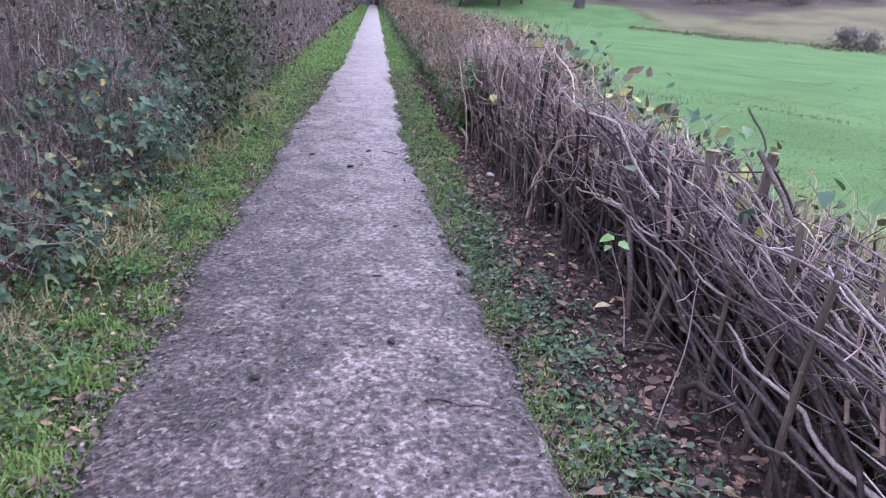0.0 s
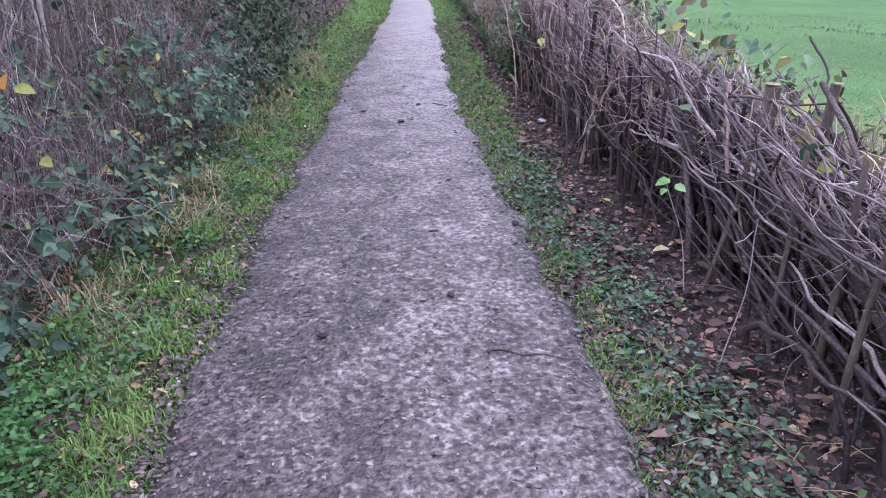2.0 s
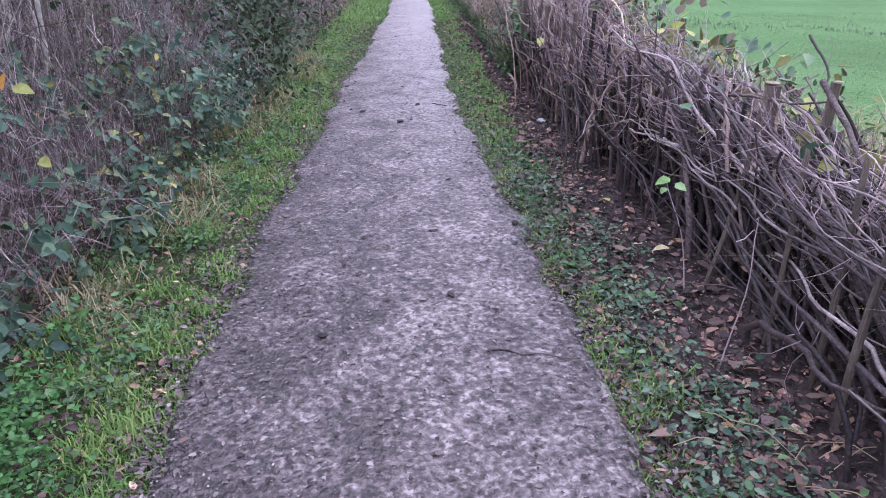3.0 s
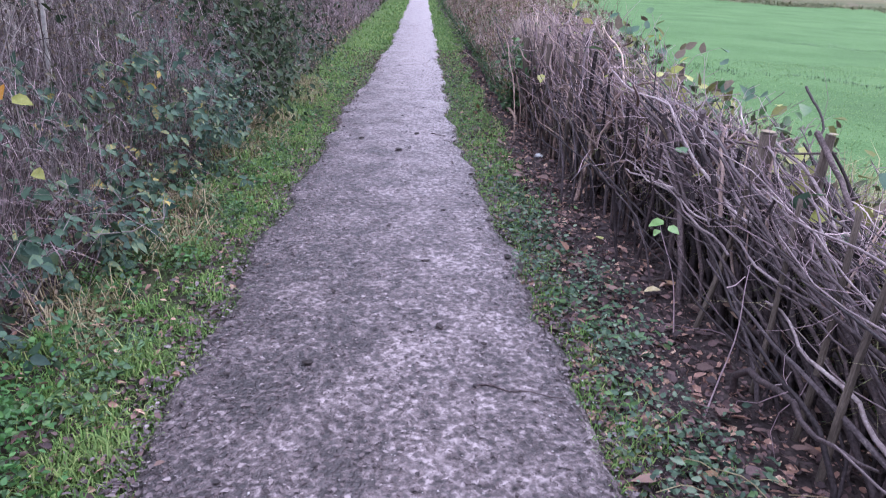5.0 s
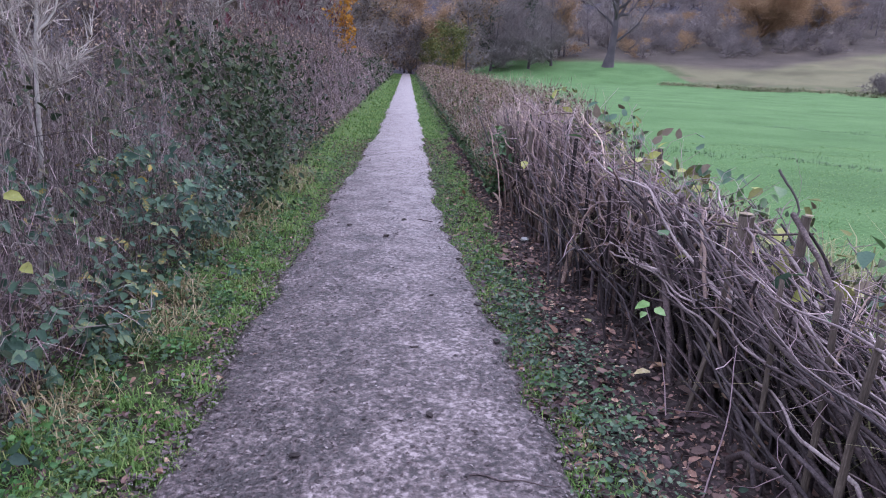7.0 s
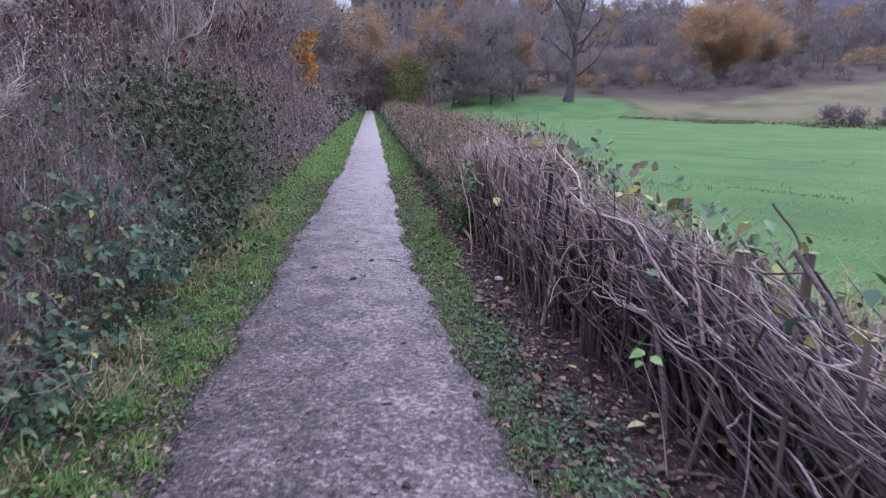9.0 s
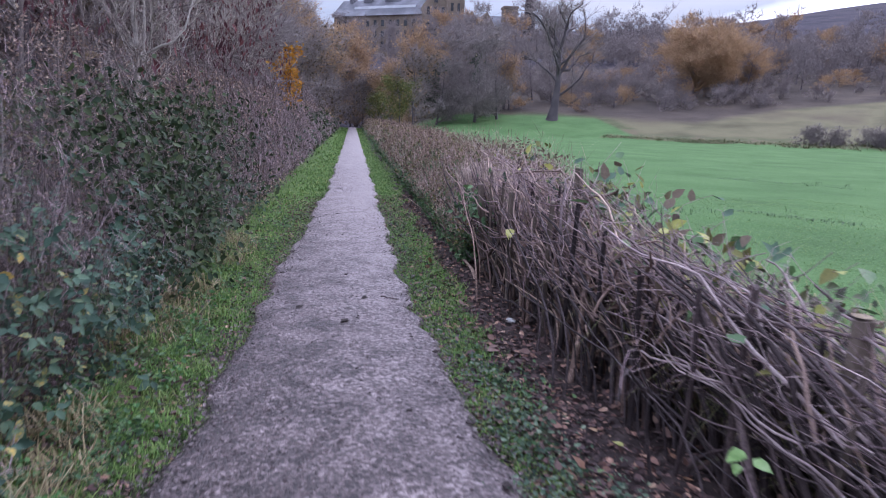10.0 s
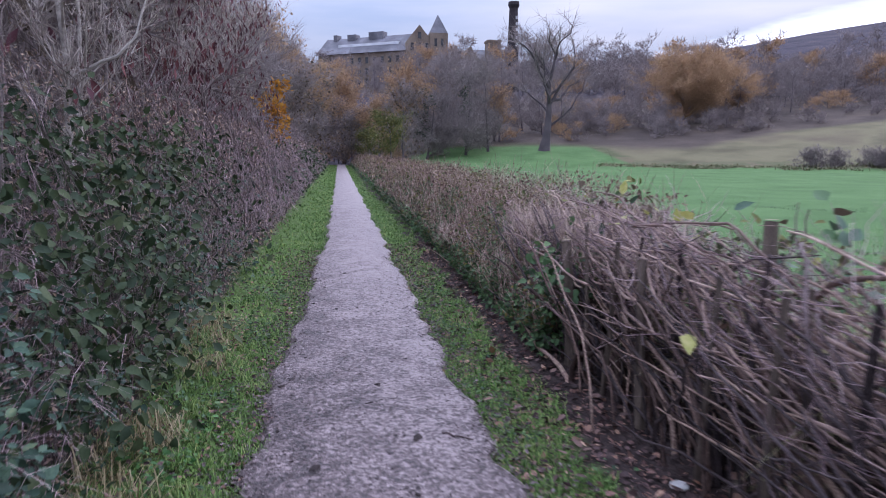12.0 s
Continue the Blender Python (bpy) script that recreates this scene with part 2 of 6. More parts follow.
LAND, GRIT = ground_surface(), path_surface()
CHIP = surface("stone_chips", [(0.1, (0.08, 0.064, 0.066)), (0.4, (0.15, 0.125, 0.126)), (0.7, (0.24, 0.205, 0.205)), (0.95, (0.46, 0.42, 0.42))], 0.75, 30, island=0.9, bump=0.3, gloss=0.4)
SHRED = surface("trodden_leaf_bits", [(0.06, (0.03, 0.022, 0.023)), (0.35, (0.075, 0.055, 0.057)), (0.75, (0.145, 0.11, 0.112)), (0.97, (0.3, 0.245, 0.245))], 0.7, 30, island=0.9, bump=0.2)
GRASS = surface("verge_grass", [(0.05, (0.0444, 0.0887, 0.0236)), (0.45, (0.113, 0.222, 0.0542)), (0.75, (0.207, 0.335, 0.0887)), (0.97, (0.433, 0.405, 0.178))], 0.6, 1.2, island=0.7, bump=0, fine=0.05, translucent=0.3)
STRAW = surface("dry_grass", [(0.1, (0.16, 0.12, 0.06)), (0.6, (0.36, 0.29, 0.17)), (0.95, (0.5, 0.43, 0.28))], 0.7, 2, island=0.8, bump=0, fine=0.1, translucent=0.2)
ROUGH_GRASS = surface("pasture_grass", [(0.05, (0.08, 0.16, 0.05)), (0.5, (0.13, 0.25, 0.08)), (0.9, (0.24, 0.33, 0.14))], 0.7, 0.8, island=0.7, bump=0, fine=0.05, translucent=0.25)
TUFT = surface("long_grass", [(0.05, (0.06, 0.11, 0.03)), (0.45, (0.14, 0.23, 0.06)), (0.75, (0.24, 0.33, 0.1)), (0.97, (0.46, 0.43, 0.2))], 0.6, 1.2, island=0.7, bump=0, fine=0.05, translucent=0.3)
WEED = surface("weed_leaves", [(0.05, (0.036, 0.072, 0.036)), (0.5, (0.072, 0.15, 0.06)), (0.9, (0.138, 0.24, 0.09))], 0.5, 2, island=0.8, bump=0.2, gloss=0.4, translucent=0.2)
DULL = surface("dull_shrub_leaves", [(0.05, (0.0342, 0.0464, 0.0244)), (0.4, (0.0732, 0.0915, 0.0439)), (0.7, (0.122, 0.122, 0.0671)), (0.9, (0.183, 0.14, 0.0793)), (0.99, (0.439, 0.317, 0.0854))], 0.55, 0.9, island=0.75, bump=0.2, gloss=0.4, translucent=0.15)
CLOD = surface("damp_soil", [(0.1, (0.018, 0.013, 0.013)), (0.9, (0.06, 0.045, 0.043))], 0.8, 30, piece=0.4, bump=0.4)
SERE = surface("sere_grass", [(0.05, (0.11, 0.14, 0.055)), (0.5, (0.24, 0.25, 0.11)), (0.9, (0.44, 0.39, 0.23))], 0.7, 1.0, island=0.75, bump=0, fine=0.05, translucent=0.25)
LUSH = surface("lush_weed_leaves", [(0.05, (0.0272, 0.0888, 0.0272)), (0.5, (0.0544, 0.163, 0.0408)), (0.9, (0.109, 0.245, 0.068))], 0.5, 2, island=0.7, bump=0.2, gloss=0.4, translucent=0.2)
BRAMBLE = surface("bramble_leaves", [(0.02, (0.0242, 0.0484, 0.0373)), (0.4, (0.0508, 0.0994, 0.0692)), (0.72, (0.0906, 0.158, 0.1)), (0.9, (0.158, 0.206, 0.106)), (0.99, (0.484, 0.326, 0.0798))], 0.6, 0.7, island=0.75, bump=0.2, gloss=0.28, translucent=0.15)
GROUND_IVY = surface("ground_ivy_leaves", [(0.05, (0.03, 0.055, 0.038)), (0.4, (0.07, 0.12, 0.075)), (0.7, (0.13, 0.19, 0.12)), (0.95, (0.24, 0.28, 0.19))], 0.6, 0.9, island=0.8, bump=0.2, gloss=0.3, translucent=0.15)
IVY = surface("ivy_leaves", [(0.05, (0.0139, 0.0291, 0.0161)), (0.5, (0.0324, 0.0582, 0.0234)), (0.9, (0.0743, 0.0986, 0.0427))], 0.6, 0.8, island=0.75, bump=0.2, gloss=0.25, translucent=0.1)
RUSSET = surface("russet_leaves", [(0.05, (0.06, 0.036, 0.03)), (0.45, (0.16, 0.1, 0.08)), (0.8, (0.29, 0.195, 0.15)), (0.98, (0.5, 0.37, 0.24))], 0.8, 1.2, island=0.75, bump=0.2, translucent=0.2)
MAROON = surface("maroon_leaves", [(0.05, (0.11, 0.0749, 0.0662)), (0.45, (0.29, 0.204, 0.173)), (0.8, (0.503, 0.365, 0.294)), (0.98, (0.75, 0.629, 0.407))], 0.8, 1.2, island=0.75, bump=0.2, translucent=0.15)
DEAD = surface("withered_leaves", [(0.05, (0.0463, 0.0344, 0.0264)), (0.45, (0.118, 0.0899, 0.0661)), (0.8, (0.212, 0.159, 0.112)), (0.98, (0.423, 0.305, 0.171))], 0.8, 1.2, island=0.75, bump=0.2, translucent=0.15)
LITTER = surface("fallen_leaves", [(0.03, (0.0261, 0.0154, 0.0164)), (0.35, (0.0784, 0.0462, 0.046)), (0.62, (0.154, 0.0913, 0.087)), (0.85, (0.285, 0.149, 0.107)), (0.99, (0.618, 0.418, 0.297))], 0.65, 3, island=0.85, bump=0.3, gloss=0.35)
LITTER_PIECE = surface("fallen_leaf", [(0.03, (0.055, 0.033, 0.0308)), (0.35, (0.132, 0.077, 0.066)), (0.65, (0.22, 0.132, 0.11)), (0.85, (0.297, 0.143, 0.077)), (0.97, (0.418, 0.308, 0.187))], 0.6, 20, piece=0.8, bump=0.3, gloss=0.35, fine=0.15)
# thick low stems darker than the rods above: inner shade put into their colour
BARK_SHADED = surface("hedge_bark_shaded", [(0.1, (0.0224, 0.0165, 0.0182)), (0.5, (0.0562, 0.0411, 0.0438)), (0.8, (0.107, 0.0799, 0.0832)), (0.98, (0.18, 0.145, 0.141))], 0.75, 9, island=0.45, bump=0.9, bump_scale=70, gloss=0.3, fine=0.5)
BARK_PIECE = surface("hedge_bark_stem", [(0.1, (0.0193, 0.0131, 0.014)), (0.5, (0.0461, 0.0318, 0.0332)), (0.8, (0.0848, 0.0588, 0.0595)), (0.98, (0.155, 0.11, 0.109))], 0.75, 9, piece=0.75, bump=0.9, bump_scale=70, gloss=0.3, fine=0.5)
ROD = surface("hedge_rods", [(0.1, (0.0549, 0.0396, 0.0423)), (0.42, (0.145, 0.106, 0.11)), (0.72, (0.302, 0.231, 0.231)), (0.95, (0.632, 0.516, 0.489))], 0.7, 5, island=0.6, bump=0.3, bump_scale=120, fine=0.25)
# paler copies of the rod and stem colours, mostly for the farther hedge
ROD_PALER = surface("paler_hedge_rods", [(0.1, (0.0735, 0.0473, 0.0406)), (0.42, (0.208, 0.138, 0.119)), (0.72, (0.417, 0.292, 0.243)), (0.95, (0.735, 0.55, 0.446))], 0.75, 5, island=0.6, bump=0.3, bump_scale=120, fine=0.25)
BARK_PALER = surface("paler_hedge_stem", [(0.1, (0.0459, 0.0284, 0.0249)), (0.5, (0.122, 0.0783, 0.0672)), (0.8, (0.253, 0.169, 0.141)), (0.98, (0.505, 0.358, 0.286))], 0.8, 9, piece=0.75, bump=0.9, bump_scale=70, gloss=0.25, fine=0.5)
TWIG = surface("twigs", [(0.1, (0.112, 0.0764, 0.0859)), (0.45, (0.28, 0.19, 0.209)), (0.8, (0.506, 0.373, 0.381)), (0.97, (0.75, 0.582, 0.554))], 0.7, 4, island=0.7, bump=0, fine=0.2)
CANE = surface("thicket_canes", [(0.1, (0.0618, 0.0468, 0.0447)), (0.5, (0.147, 0.118, 0.114)), (0.85, (0.26, 0.222, 0.206)), (0.98, (0.445, 0.401, 0.336))], 0.75, 3, island=0.75, bump=0, fine=0.2)
CANE_PIECE = surface("thicket_cane", [(0.1, (0.0547, 0.0414, 0.0396)), (0.5, (0.131, 0.104, 0.101)), (0.85, (0.23, 0.196, 0.182)), (0.98, (0.394, 0.355, 0.297))], 0.75, 3, piece=0.75, bump=0, fine=0.2)
POST = surface("weathered_post", [(0.15, (0.05, 0.038, 0.032)), (0.5, (0.12, 0.092, 0.075)), (0.9, (0.24, 0.19, 0.155))], 0.85, 5, stretch=(3, 3, 0.5), piece=0.2, bump=0.6, bump_scale=60, fine=0.35)
CUT = surface("sawn_wood", [(0.2, (0.2, 0.15, 0.1)), (0.8, (0.34, 0.27, 0.19))], 0.8, 12, piece=0.3, bump=0.3)
PALE_BARK = surface("pale_bark", [(0.1, (0.225, 0.2, 0.188)), (0.5, (0.425, 0.388, 0.356)), (0.9, (0.625, 0.575, 0.525))], 0.75, 6, stretch=(1, 1, 3), island=0.3, bump=0.4, fine=0.3)
FAR_BARK = surface("bare_wood", [(0.1, (0.0546, 0.0473, 0.056)), (0.5, (0.109, 0.091, 0.104)), (0.9, (0.2, 0.164, 0.181))], 0.9, 0.7, island=0.5, bump=0)
FAR_TWIG = surface("bare_crown", [(0.1, (0.18, 0.154, 0.156)), (0.5, (0.246, 0.21, 0.209)), (0.9, (0.324, 0.274, 0.264))], 0.9, 0.2, island=0.6, piece=0.3, bump=0, translucent=0.2)
RUST_TWIG = surface("russet_crown", [(0.1, (0.248, 0.162, 0.112)), (0.5, (0.4, 0.265, 0.167)), (0.9, (0.54, 0.367, 0.216))], 0.9, 0.2, island=0.6, piece=0.3, bump=0, translucent=0.4)
OLIVE = surface("yellowing_crown", [(0.1, (0.06, 0.08, 0.03)), (0.5, (0.13, 0.14, 0.05)), (0.9, (0.27, 0.22, 0.07))], 0.8, 0.3, island=0.7, bump=0, translucent=0.2)
AMBER = surface("orange_leaves", [(0.05, (0.255, 0.102, 0.017)), (0.5, (0.468, 0.204, 0.0255)), (0.9, (0.595, 0.323, 0.051))], 0.6, 1, island=0.7, bump=0, translucent=0.35)
FAR_BUFF = surface("buff_dead_growth", [(0.1, (0.2, 0.145, 0.125)), (0.5, (0.38, 0.29, 0.245)), (0.9, (0.58, 0.46, 0.38))], 0.8, 1.5, island=0.7, bump=0, translucent=0.2)
HOLLY_GRASS = surface("rush_stems", [(0.1, (0.091, 0.111, 0.052)), (0.5, (0.156, 0.169, 0.0845)), (0.9, (0.26, 0.221, 0.13))], 0.8, 0.5, island=0.6, bump=0)
HAZE = surface("mauve_twigs", [(0.1, (0.241, 0.201, 0.191)), (0.5, (0.417, 0.355, 0.328)), (0.9, (0.609, 0.555, 0.483))], 0.75, 0.6, island=0.7, bump=0)
CLARET = surface("dark_red_leaves", [(0.05, (0.0525, 0.021, 0.0297)), (0.5, (0.128, 0.045, 0.0578)), (0.9, (0.255, 0.09, 0.0908))], 0.7, 2, island=0.7, bump=0, translucent=0.15)
HOLLY = surface("evergreen_leaves", [(0.05, (0.01, 0.025, 0.015)), (0.5, (0.025, 0.05, 0.028)), (0.9, (0.05, 0.08, 0.04))], 0.6, 0.5, island=0.6, bump=0)
YELLOW_LEAF = surface("yellow_green_leaf", [(0.1, (0.22, 0.25, 0.05)), (0.5, (0.4, 0.4, 0.12)), (0.9, (0.55, 0.52, 0.22))], 0.55, 25, piece=0.4, bump=0.3, fine=0.15, translucent=0.3)
GREEN_LEAF = surface("fresh_green_leaf", [(0.1, (0.12, 0.24, 0.06)), (0.5, (0.24, 0.4, 0.14)), (0.9, (0.42, 0.55, 0.3))], 0.5, 25, piece=0.4, bump=0.3, fine=0.15, translucent=0.3)
BUFF_LEAF = surface("buff_fallen_leaf", [(0.1, (0.35, 0.27, 0.14)), (0.5, (0.5, 0.4, 0.22)), (0.9, (0.62, 0.52, 0.33))], 0.6, 30, piece=0.2, bump=0.3, fine=0.2)
PALE_STONE = surface("pale_stone", [(0.1, (0.34, 0.332, 0.323)), (0.9, (0.578, 0.57, 0.561))], 0.7, 20, bump=0.3)
SANDSTONE = surface("soot_stained_sandstone", [(0.1, (0.1, 0.078, 0.064)), (0.5, (0.21, 0.165, 0.13)), (0.9, (0.3, 0.24, 0.185))], 0.9, 0.15, piece=0.2, bump=0.3, bump_scale=3, fine=0.3, fine_scale=2)
SLATE = surface("grey_slate", [(0.1, (0.07, 0.07, 0.085)), (0.5, (0.12, 0.12, 0.14)), (0.9, (0.2, 0.2, 0.23))], 0.55, 0.2, bump=0.3, bump_scale=3, fine=0.3, fine_scale=2)
SKYLIGHT = surface("roof_glazing", [(0.1, (0.5, 0.52, 0.56)), (0.9, (0.72, 0.74, 0.78))], 0.25, 0.3, bump=0, gloss=0.6)
BLACK_BRICK = surface("sooty_brick", [(0.1, (0.025, 0.022, 0.026)), (0.9, (0.06, 0.05, 0.055))], 0.9, 0.4, bump=0.2, bump_scale=3)
WHITE_MARK = surface("limewashed_patch", [(0.1, (0.5, 0.5, 0.52)), (0.9, (0.75, 0.75, 0.77))], 0.8, 1, bump=0)
DARK_GLASS = surface("dark_window_glass", [(0.1, (0.02, 0.022, 0.028)), (0.9, (0.05, 0.055, 0.065))], 0.15, 0.5, bump=0, gloss=0.6)

# ---------------------------------------------------------------- mesh builders


def link_mesh(name, verts, faces, material, parent=None, label="", smooth=False):
    """One mesh object out of an array of points and arrays of faces."""
    me = bpy.data.meshes.new(name)
    verts = np.ascontiguousarray(verts, dtype=np.float32).reshape(-1, 3)
    faces = [np.asarray(f, dtype=np.int32) for f in faces if len(f)]
    sizes = np.concatenate([np.full(len(f), f.shape[1], dtype=np.int32) for f in faces])
    loops = np.concatenate([f.ravel() for f in faces])
    me.vertices.add(len(verts))
    me.vertices.foreach_set("co", verts.ravel())
    me.loops.add(len(loops))
    me.loops.foreach_set("vertex_index", loops)
    me.polygons.add(len(sizes))
    me.polygons.foreach_set("loop_start", np.concatenate([[0], np.cumsum(sizes)[:-1]]).astype(np.int32))
    if smooth:
        me.polygons.foreach_set("use_smooth", np.ones(len(sizes), dtype=bool))
    me.update(calc_edges=True)
    me.materials.append(material)
    ob = new(name, me)
    if parent:
        ob.parent = parent
    return tagged(ob, label)


def part(name, bm, material, parent, label=""):
    """A bmesh as one mesh object under a thing or a part."""
    me = bpy.data.meshes.new(name)
    bm.to_mesh(me)
    bm.free()
    me.materials.append(material)
    ob = new(name, me)
    ob.parent = parent
    return tagged(ob, label)


def unit(v):
    return v / np.maximum(np.linalg.norm(v, axis=-1, keepdims=True), 1e-9)


def tubes(P, R, sides=4):
    """Swept round stems: centre lines P (n, m, 3), radii R (n, m)."""
    n, m = P.shape[:2]
    T = unit(np.gradient(P, axis=1))
    ref = np.where(np.abs(T[:, :1, 2:3]) > 0.85, np.array([1.0, 0, 0]), np.array([0, 0, 1.0]))
    A = unit(np.cross(T, ref))
    B = np.cross(T, A)
    ang = np.arange(sides) * 2 * np.pi / sides
    V = P[:, :, None] + R[:, :, None, None] * (np.cos(ang)[:, None] * A[:, :, None] + np.sin(ang)[:, None] * B[:, :, None])
    base = (np.arange(n) * m * sides)[:, None, None]
    i, k = np.arange(m - 1)[:, None] * sides, np.arange(sides)
    a, b = i + k, i + (k + 1) % sides
    F = np.stack([a, b, b + sides, a + sides], -1)[None] + base[..., None]
    return V.reshape(-1, 3), F.reshape(-1, 4)


def blades(base, way, length, width, droop, side=None, g=None):
    """Thin tapered blades, bent over at the tip: five points each."""
    n = len(base)
    way = unit(way)
    flat = unit(np.cross(way, side if side is not None else np.array([0.0, 0, 1.0])))
    bend = unit(way * np.array([1, 1, 0]) + 1e-6)
    length, width, droop = (np.broadcast_to(v, (n,))[:, None] for v in (length, width, droop))
    mid = base + way * length * 0.55
    tip = mid + way * length * 0.45 * (1 - droop) + bend * length * 0.35 * droop - np.array([0, 0, 1.0]) * length * 0.3 * droop
    V = np.stack([base - flat * width, base + flat * width, mid + flat * width * 0.8, mid - flat * width * 0.8, tip], 1)
    i = np.arange(n)[:, None] * 5
    return V.reshape(-1, 3), [i + np.array([[0, 1, 2, 3]]), i + np.array([[3, 2, 4]])]


def slivers(base, way, length, width, rng):
    """Hair-thin twigs: three points each."""
    n = len(base)
    way = unit(way)
    flat = unit(np.cross(way, rng.normal(size=(n, 3)))) * width
    V = np.stack([base - flat, base + flat, base + way * np.asarray(length)[:, None]], 1)
    return V.reshape(-1, 3), [np.arange(n * 3).reshape(-1, 3)]


def flakes(at, way, normal, size, wide=0.35):
    """Far-off leaves: four points each, folded along the middle."""
    n = len(at)
    way = unit(way)
    side = unit(np.cross(normal, way))
    up = np.cross(way, side)
    size = np.asarray(size)[:, None]
    V = np.stack([at, at + size * (0.5 * way + wide * side + 0.1 * up), at + size * way, at + size * (0.5 * way - wide * side + 0.1 * up)], 1)
    i = np.arange(n)[:, None] * 4
    return V.reshape(-1, 3), [np.concatenate([i + np.array([[0, 1, 2]]), i + np.array([[0, 2, 3]])])]


LEAF = np.array([(0, 0, 0), (0.22, 0.25, 0.06), (0.58, 0.23, 0.05), (1, 0, -0.1), (0.6, -0.21, 0.03), (0.24, -0.26, 0.07), (0.5, 0, -0.05)])


def leaves(at, way, normal, size, wide=1.0):
    """Folded leaves of seven points, from stalk to tip along way."""
    n = len(at)
    way = unit(way)
    side = unit(np.cross(normal, way))
    up = np.cross(way, side)
    size = np.broadcast_to(size, (n,))[:, None, None]
    wide = np.broadcast_to(wide, (n,))[:, None, None]
    V = at[:, None] + size * (LEAF[None, :, :1] * way[:, None] + wide * LEAF[None, :, 1:2] * side[:, None] + LEAF[None, :, 2:] * up[:, None])
    i = np.arange(n)[:, None] * 7
    return V.reshape(-1, 3), [i + np.array([[0, 6, 2, 1]]), i + np.array([[0, 5, 4, 6]]), i + np.array([[6, 3, 2]]), i + np.array([[6, 4, 3]])]


def chips(at, size, flat, rng):
    """Small broken stones: squashed, skewed eight-sided bits."""
    n = len(at)
    base = np.array([(1, 0, 0), (0, 1, 0), (-1, 0, 0), (0, -1, 0), (0, 0, 1), (0, 0, -1)], float)
    V = base[None] * (0.6 + 0.6 * rng.random((n, 6, 1)))
    V = V * np.stack([np.ones(n), 0.5 + 0.5 * rng.random(n), flat], -1)[:, None]
    a = rng.random(n) * 6.28
    c, s = np.cos(a)[:, None], np.sin(a)[:, None]
    V = np.stack([V[..., 0] * c - V[..., 1] * s, V[..., 0] * s + V[..., 1] * c, V[..., 2] + V[..., 0] * (rng.random((n, 1)) - 0.5) * 0.3], -1)
    V = V * size[:, None, None] + at[:, None]
    i = np.arange(n)[:, None, None] * 6
    f = np.array([(0, 1, 4), (1, 2, 4), (2, 3, 4), (3, 0, 4), (1, 0, 5), (2, 1, 5), (3, 2, 5), (0, 3, 5)])
    return V.reshape(-1, 3), [(i + f[None]).reshape(-1, 3)]


def joined(*pieces):
    """Several (points, faces) as one."""
    V, F, off = [], [], 0
    for v, f in pieces:
        V.append(v)
        for a in (f if isinstance(f, list) else [f]):
            F.append(a + off)
        off += len(v)
    return np.concatenate(V), F


def smooth_step(v, lo, hi):
    t = np.clip((v - lo) / (hi - lo), 0, 1)
    return t * t * (3 - 2 * t)


def ripple(x, y, s, k=0.0):
    """A cheap smooth unevenness of about +-1."""
    return (np.sin(x * s + 1.3 + k) * np.cos(y * s * 0.83 + 0.7 + k) + 0.6 * np.sin(x * s * 2.3 + y * s * 1.7 + k) + 0.4 * np.cos(y * s * 3.1 - x * s * 1.1)) / 2


def height(x, y):
    """The lie of the land."""
    x, y = np.asarray(x, float), np.asarray(y, float)
    r, az = np.hypot(x, y), np.degrees(np.arctan2(x, np.maximum(y, 1e-6) * (y > 0) + (y <= 0) * 1e-3))
    off_path = smooth_step(np.abs(x), 0.75, 1.25)
    h = -0.05 * (1 - off_path) + off_path * 0.03 * ripple(x, y, 2.1)
    h = h + 0.5 * smooth_step(-x, 1.4, 4.5) + 0.05 * np.maximum(-x - 4.5, 0) * (r < 400)
    h = h + 0.15 * smooth_step(r, 12, 76) * smooth_step(x, 2.5, 14) + 0.05 * ripple(x, y, 0.35) * smooth_step(x, 2.2, 5)
    side = smooth_step(x, -6, 12)
    h = h + (np.clip(r - 76, 0, 94) * 0.165 + np.clip(r - 170, 0, 110) * 0.07) * np.maximum(side * smooth_step(x - 0.06 * y, -2, 8), smooth_step(y, 120, 200))
    ridge = np.clip(42 + 0.97 * az, 20, 140)
    h = h + ridge * smooth_step(r, 300, 680) - 60 * smooth_step(r, 800, 2500)
    h = h + 5 * ripple(x, y, 0.011) * smooth_step(r, 280, 600)
    return h


def edge_left(y):
    return -0.83 + 0.04 * smooth_step(y, 1.4, 2.6) + 0.14 * smooth_step(y, 5, 11) + 0.15 * smooth_step(y, 10, 17) + 0.05 * smooth_step(y, 20, 40) + 0.03 * np.sin(y * 1.3) + 0.025 * np.sin(y * 4.37 + 1) + 0.015 * np.sin(y * 9.1 + np.sin(y * 2.2) * 2) + 0.012 * np.sin(y * 23.0 + np.sin(y * 5) * 3)


def edge_right(y):
    return 0.91 - 0.28 * smooth_step(y, 2.3, 6.2) - 0.06 * smooth_step(y, 6, 10) + 0.025 * np.sin(y * 1.1 + 2) + 0.03 * np.sin(y * 3.7 + np.sin(y * 1.7)) + 0.022 * np.sin(y * 8.3 + np.sin(y * 1.9) * 2) + 0.012 * np.sin(y * 21.0 + np.sin(y * 4.4) * 3)


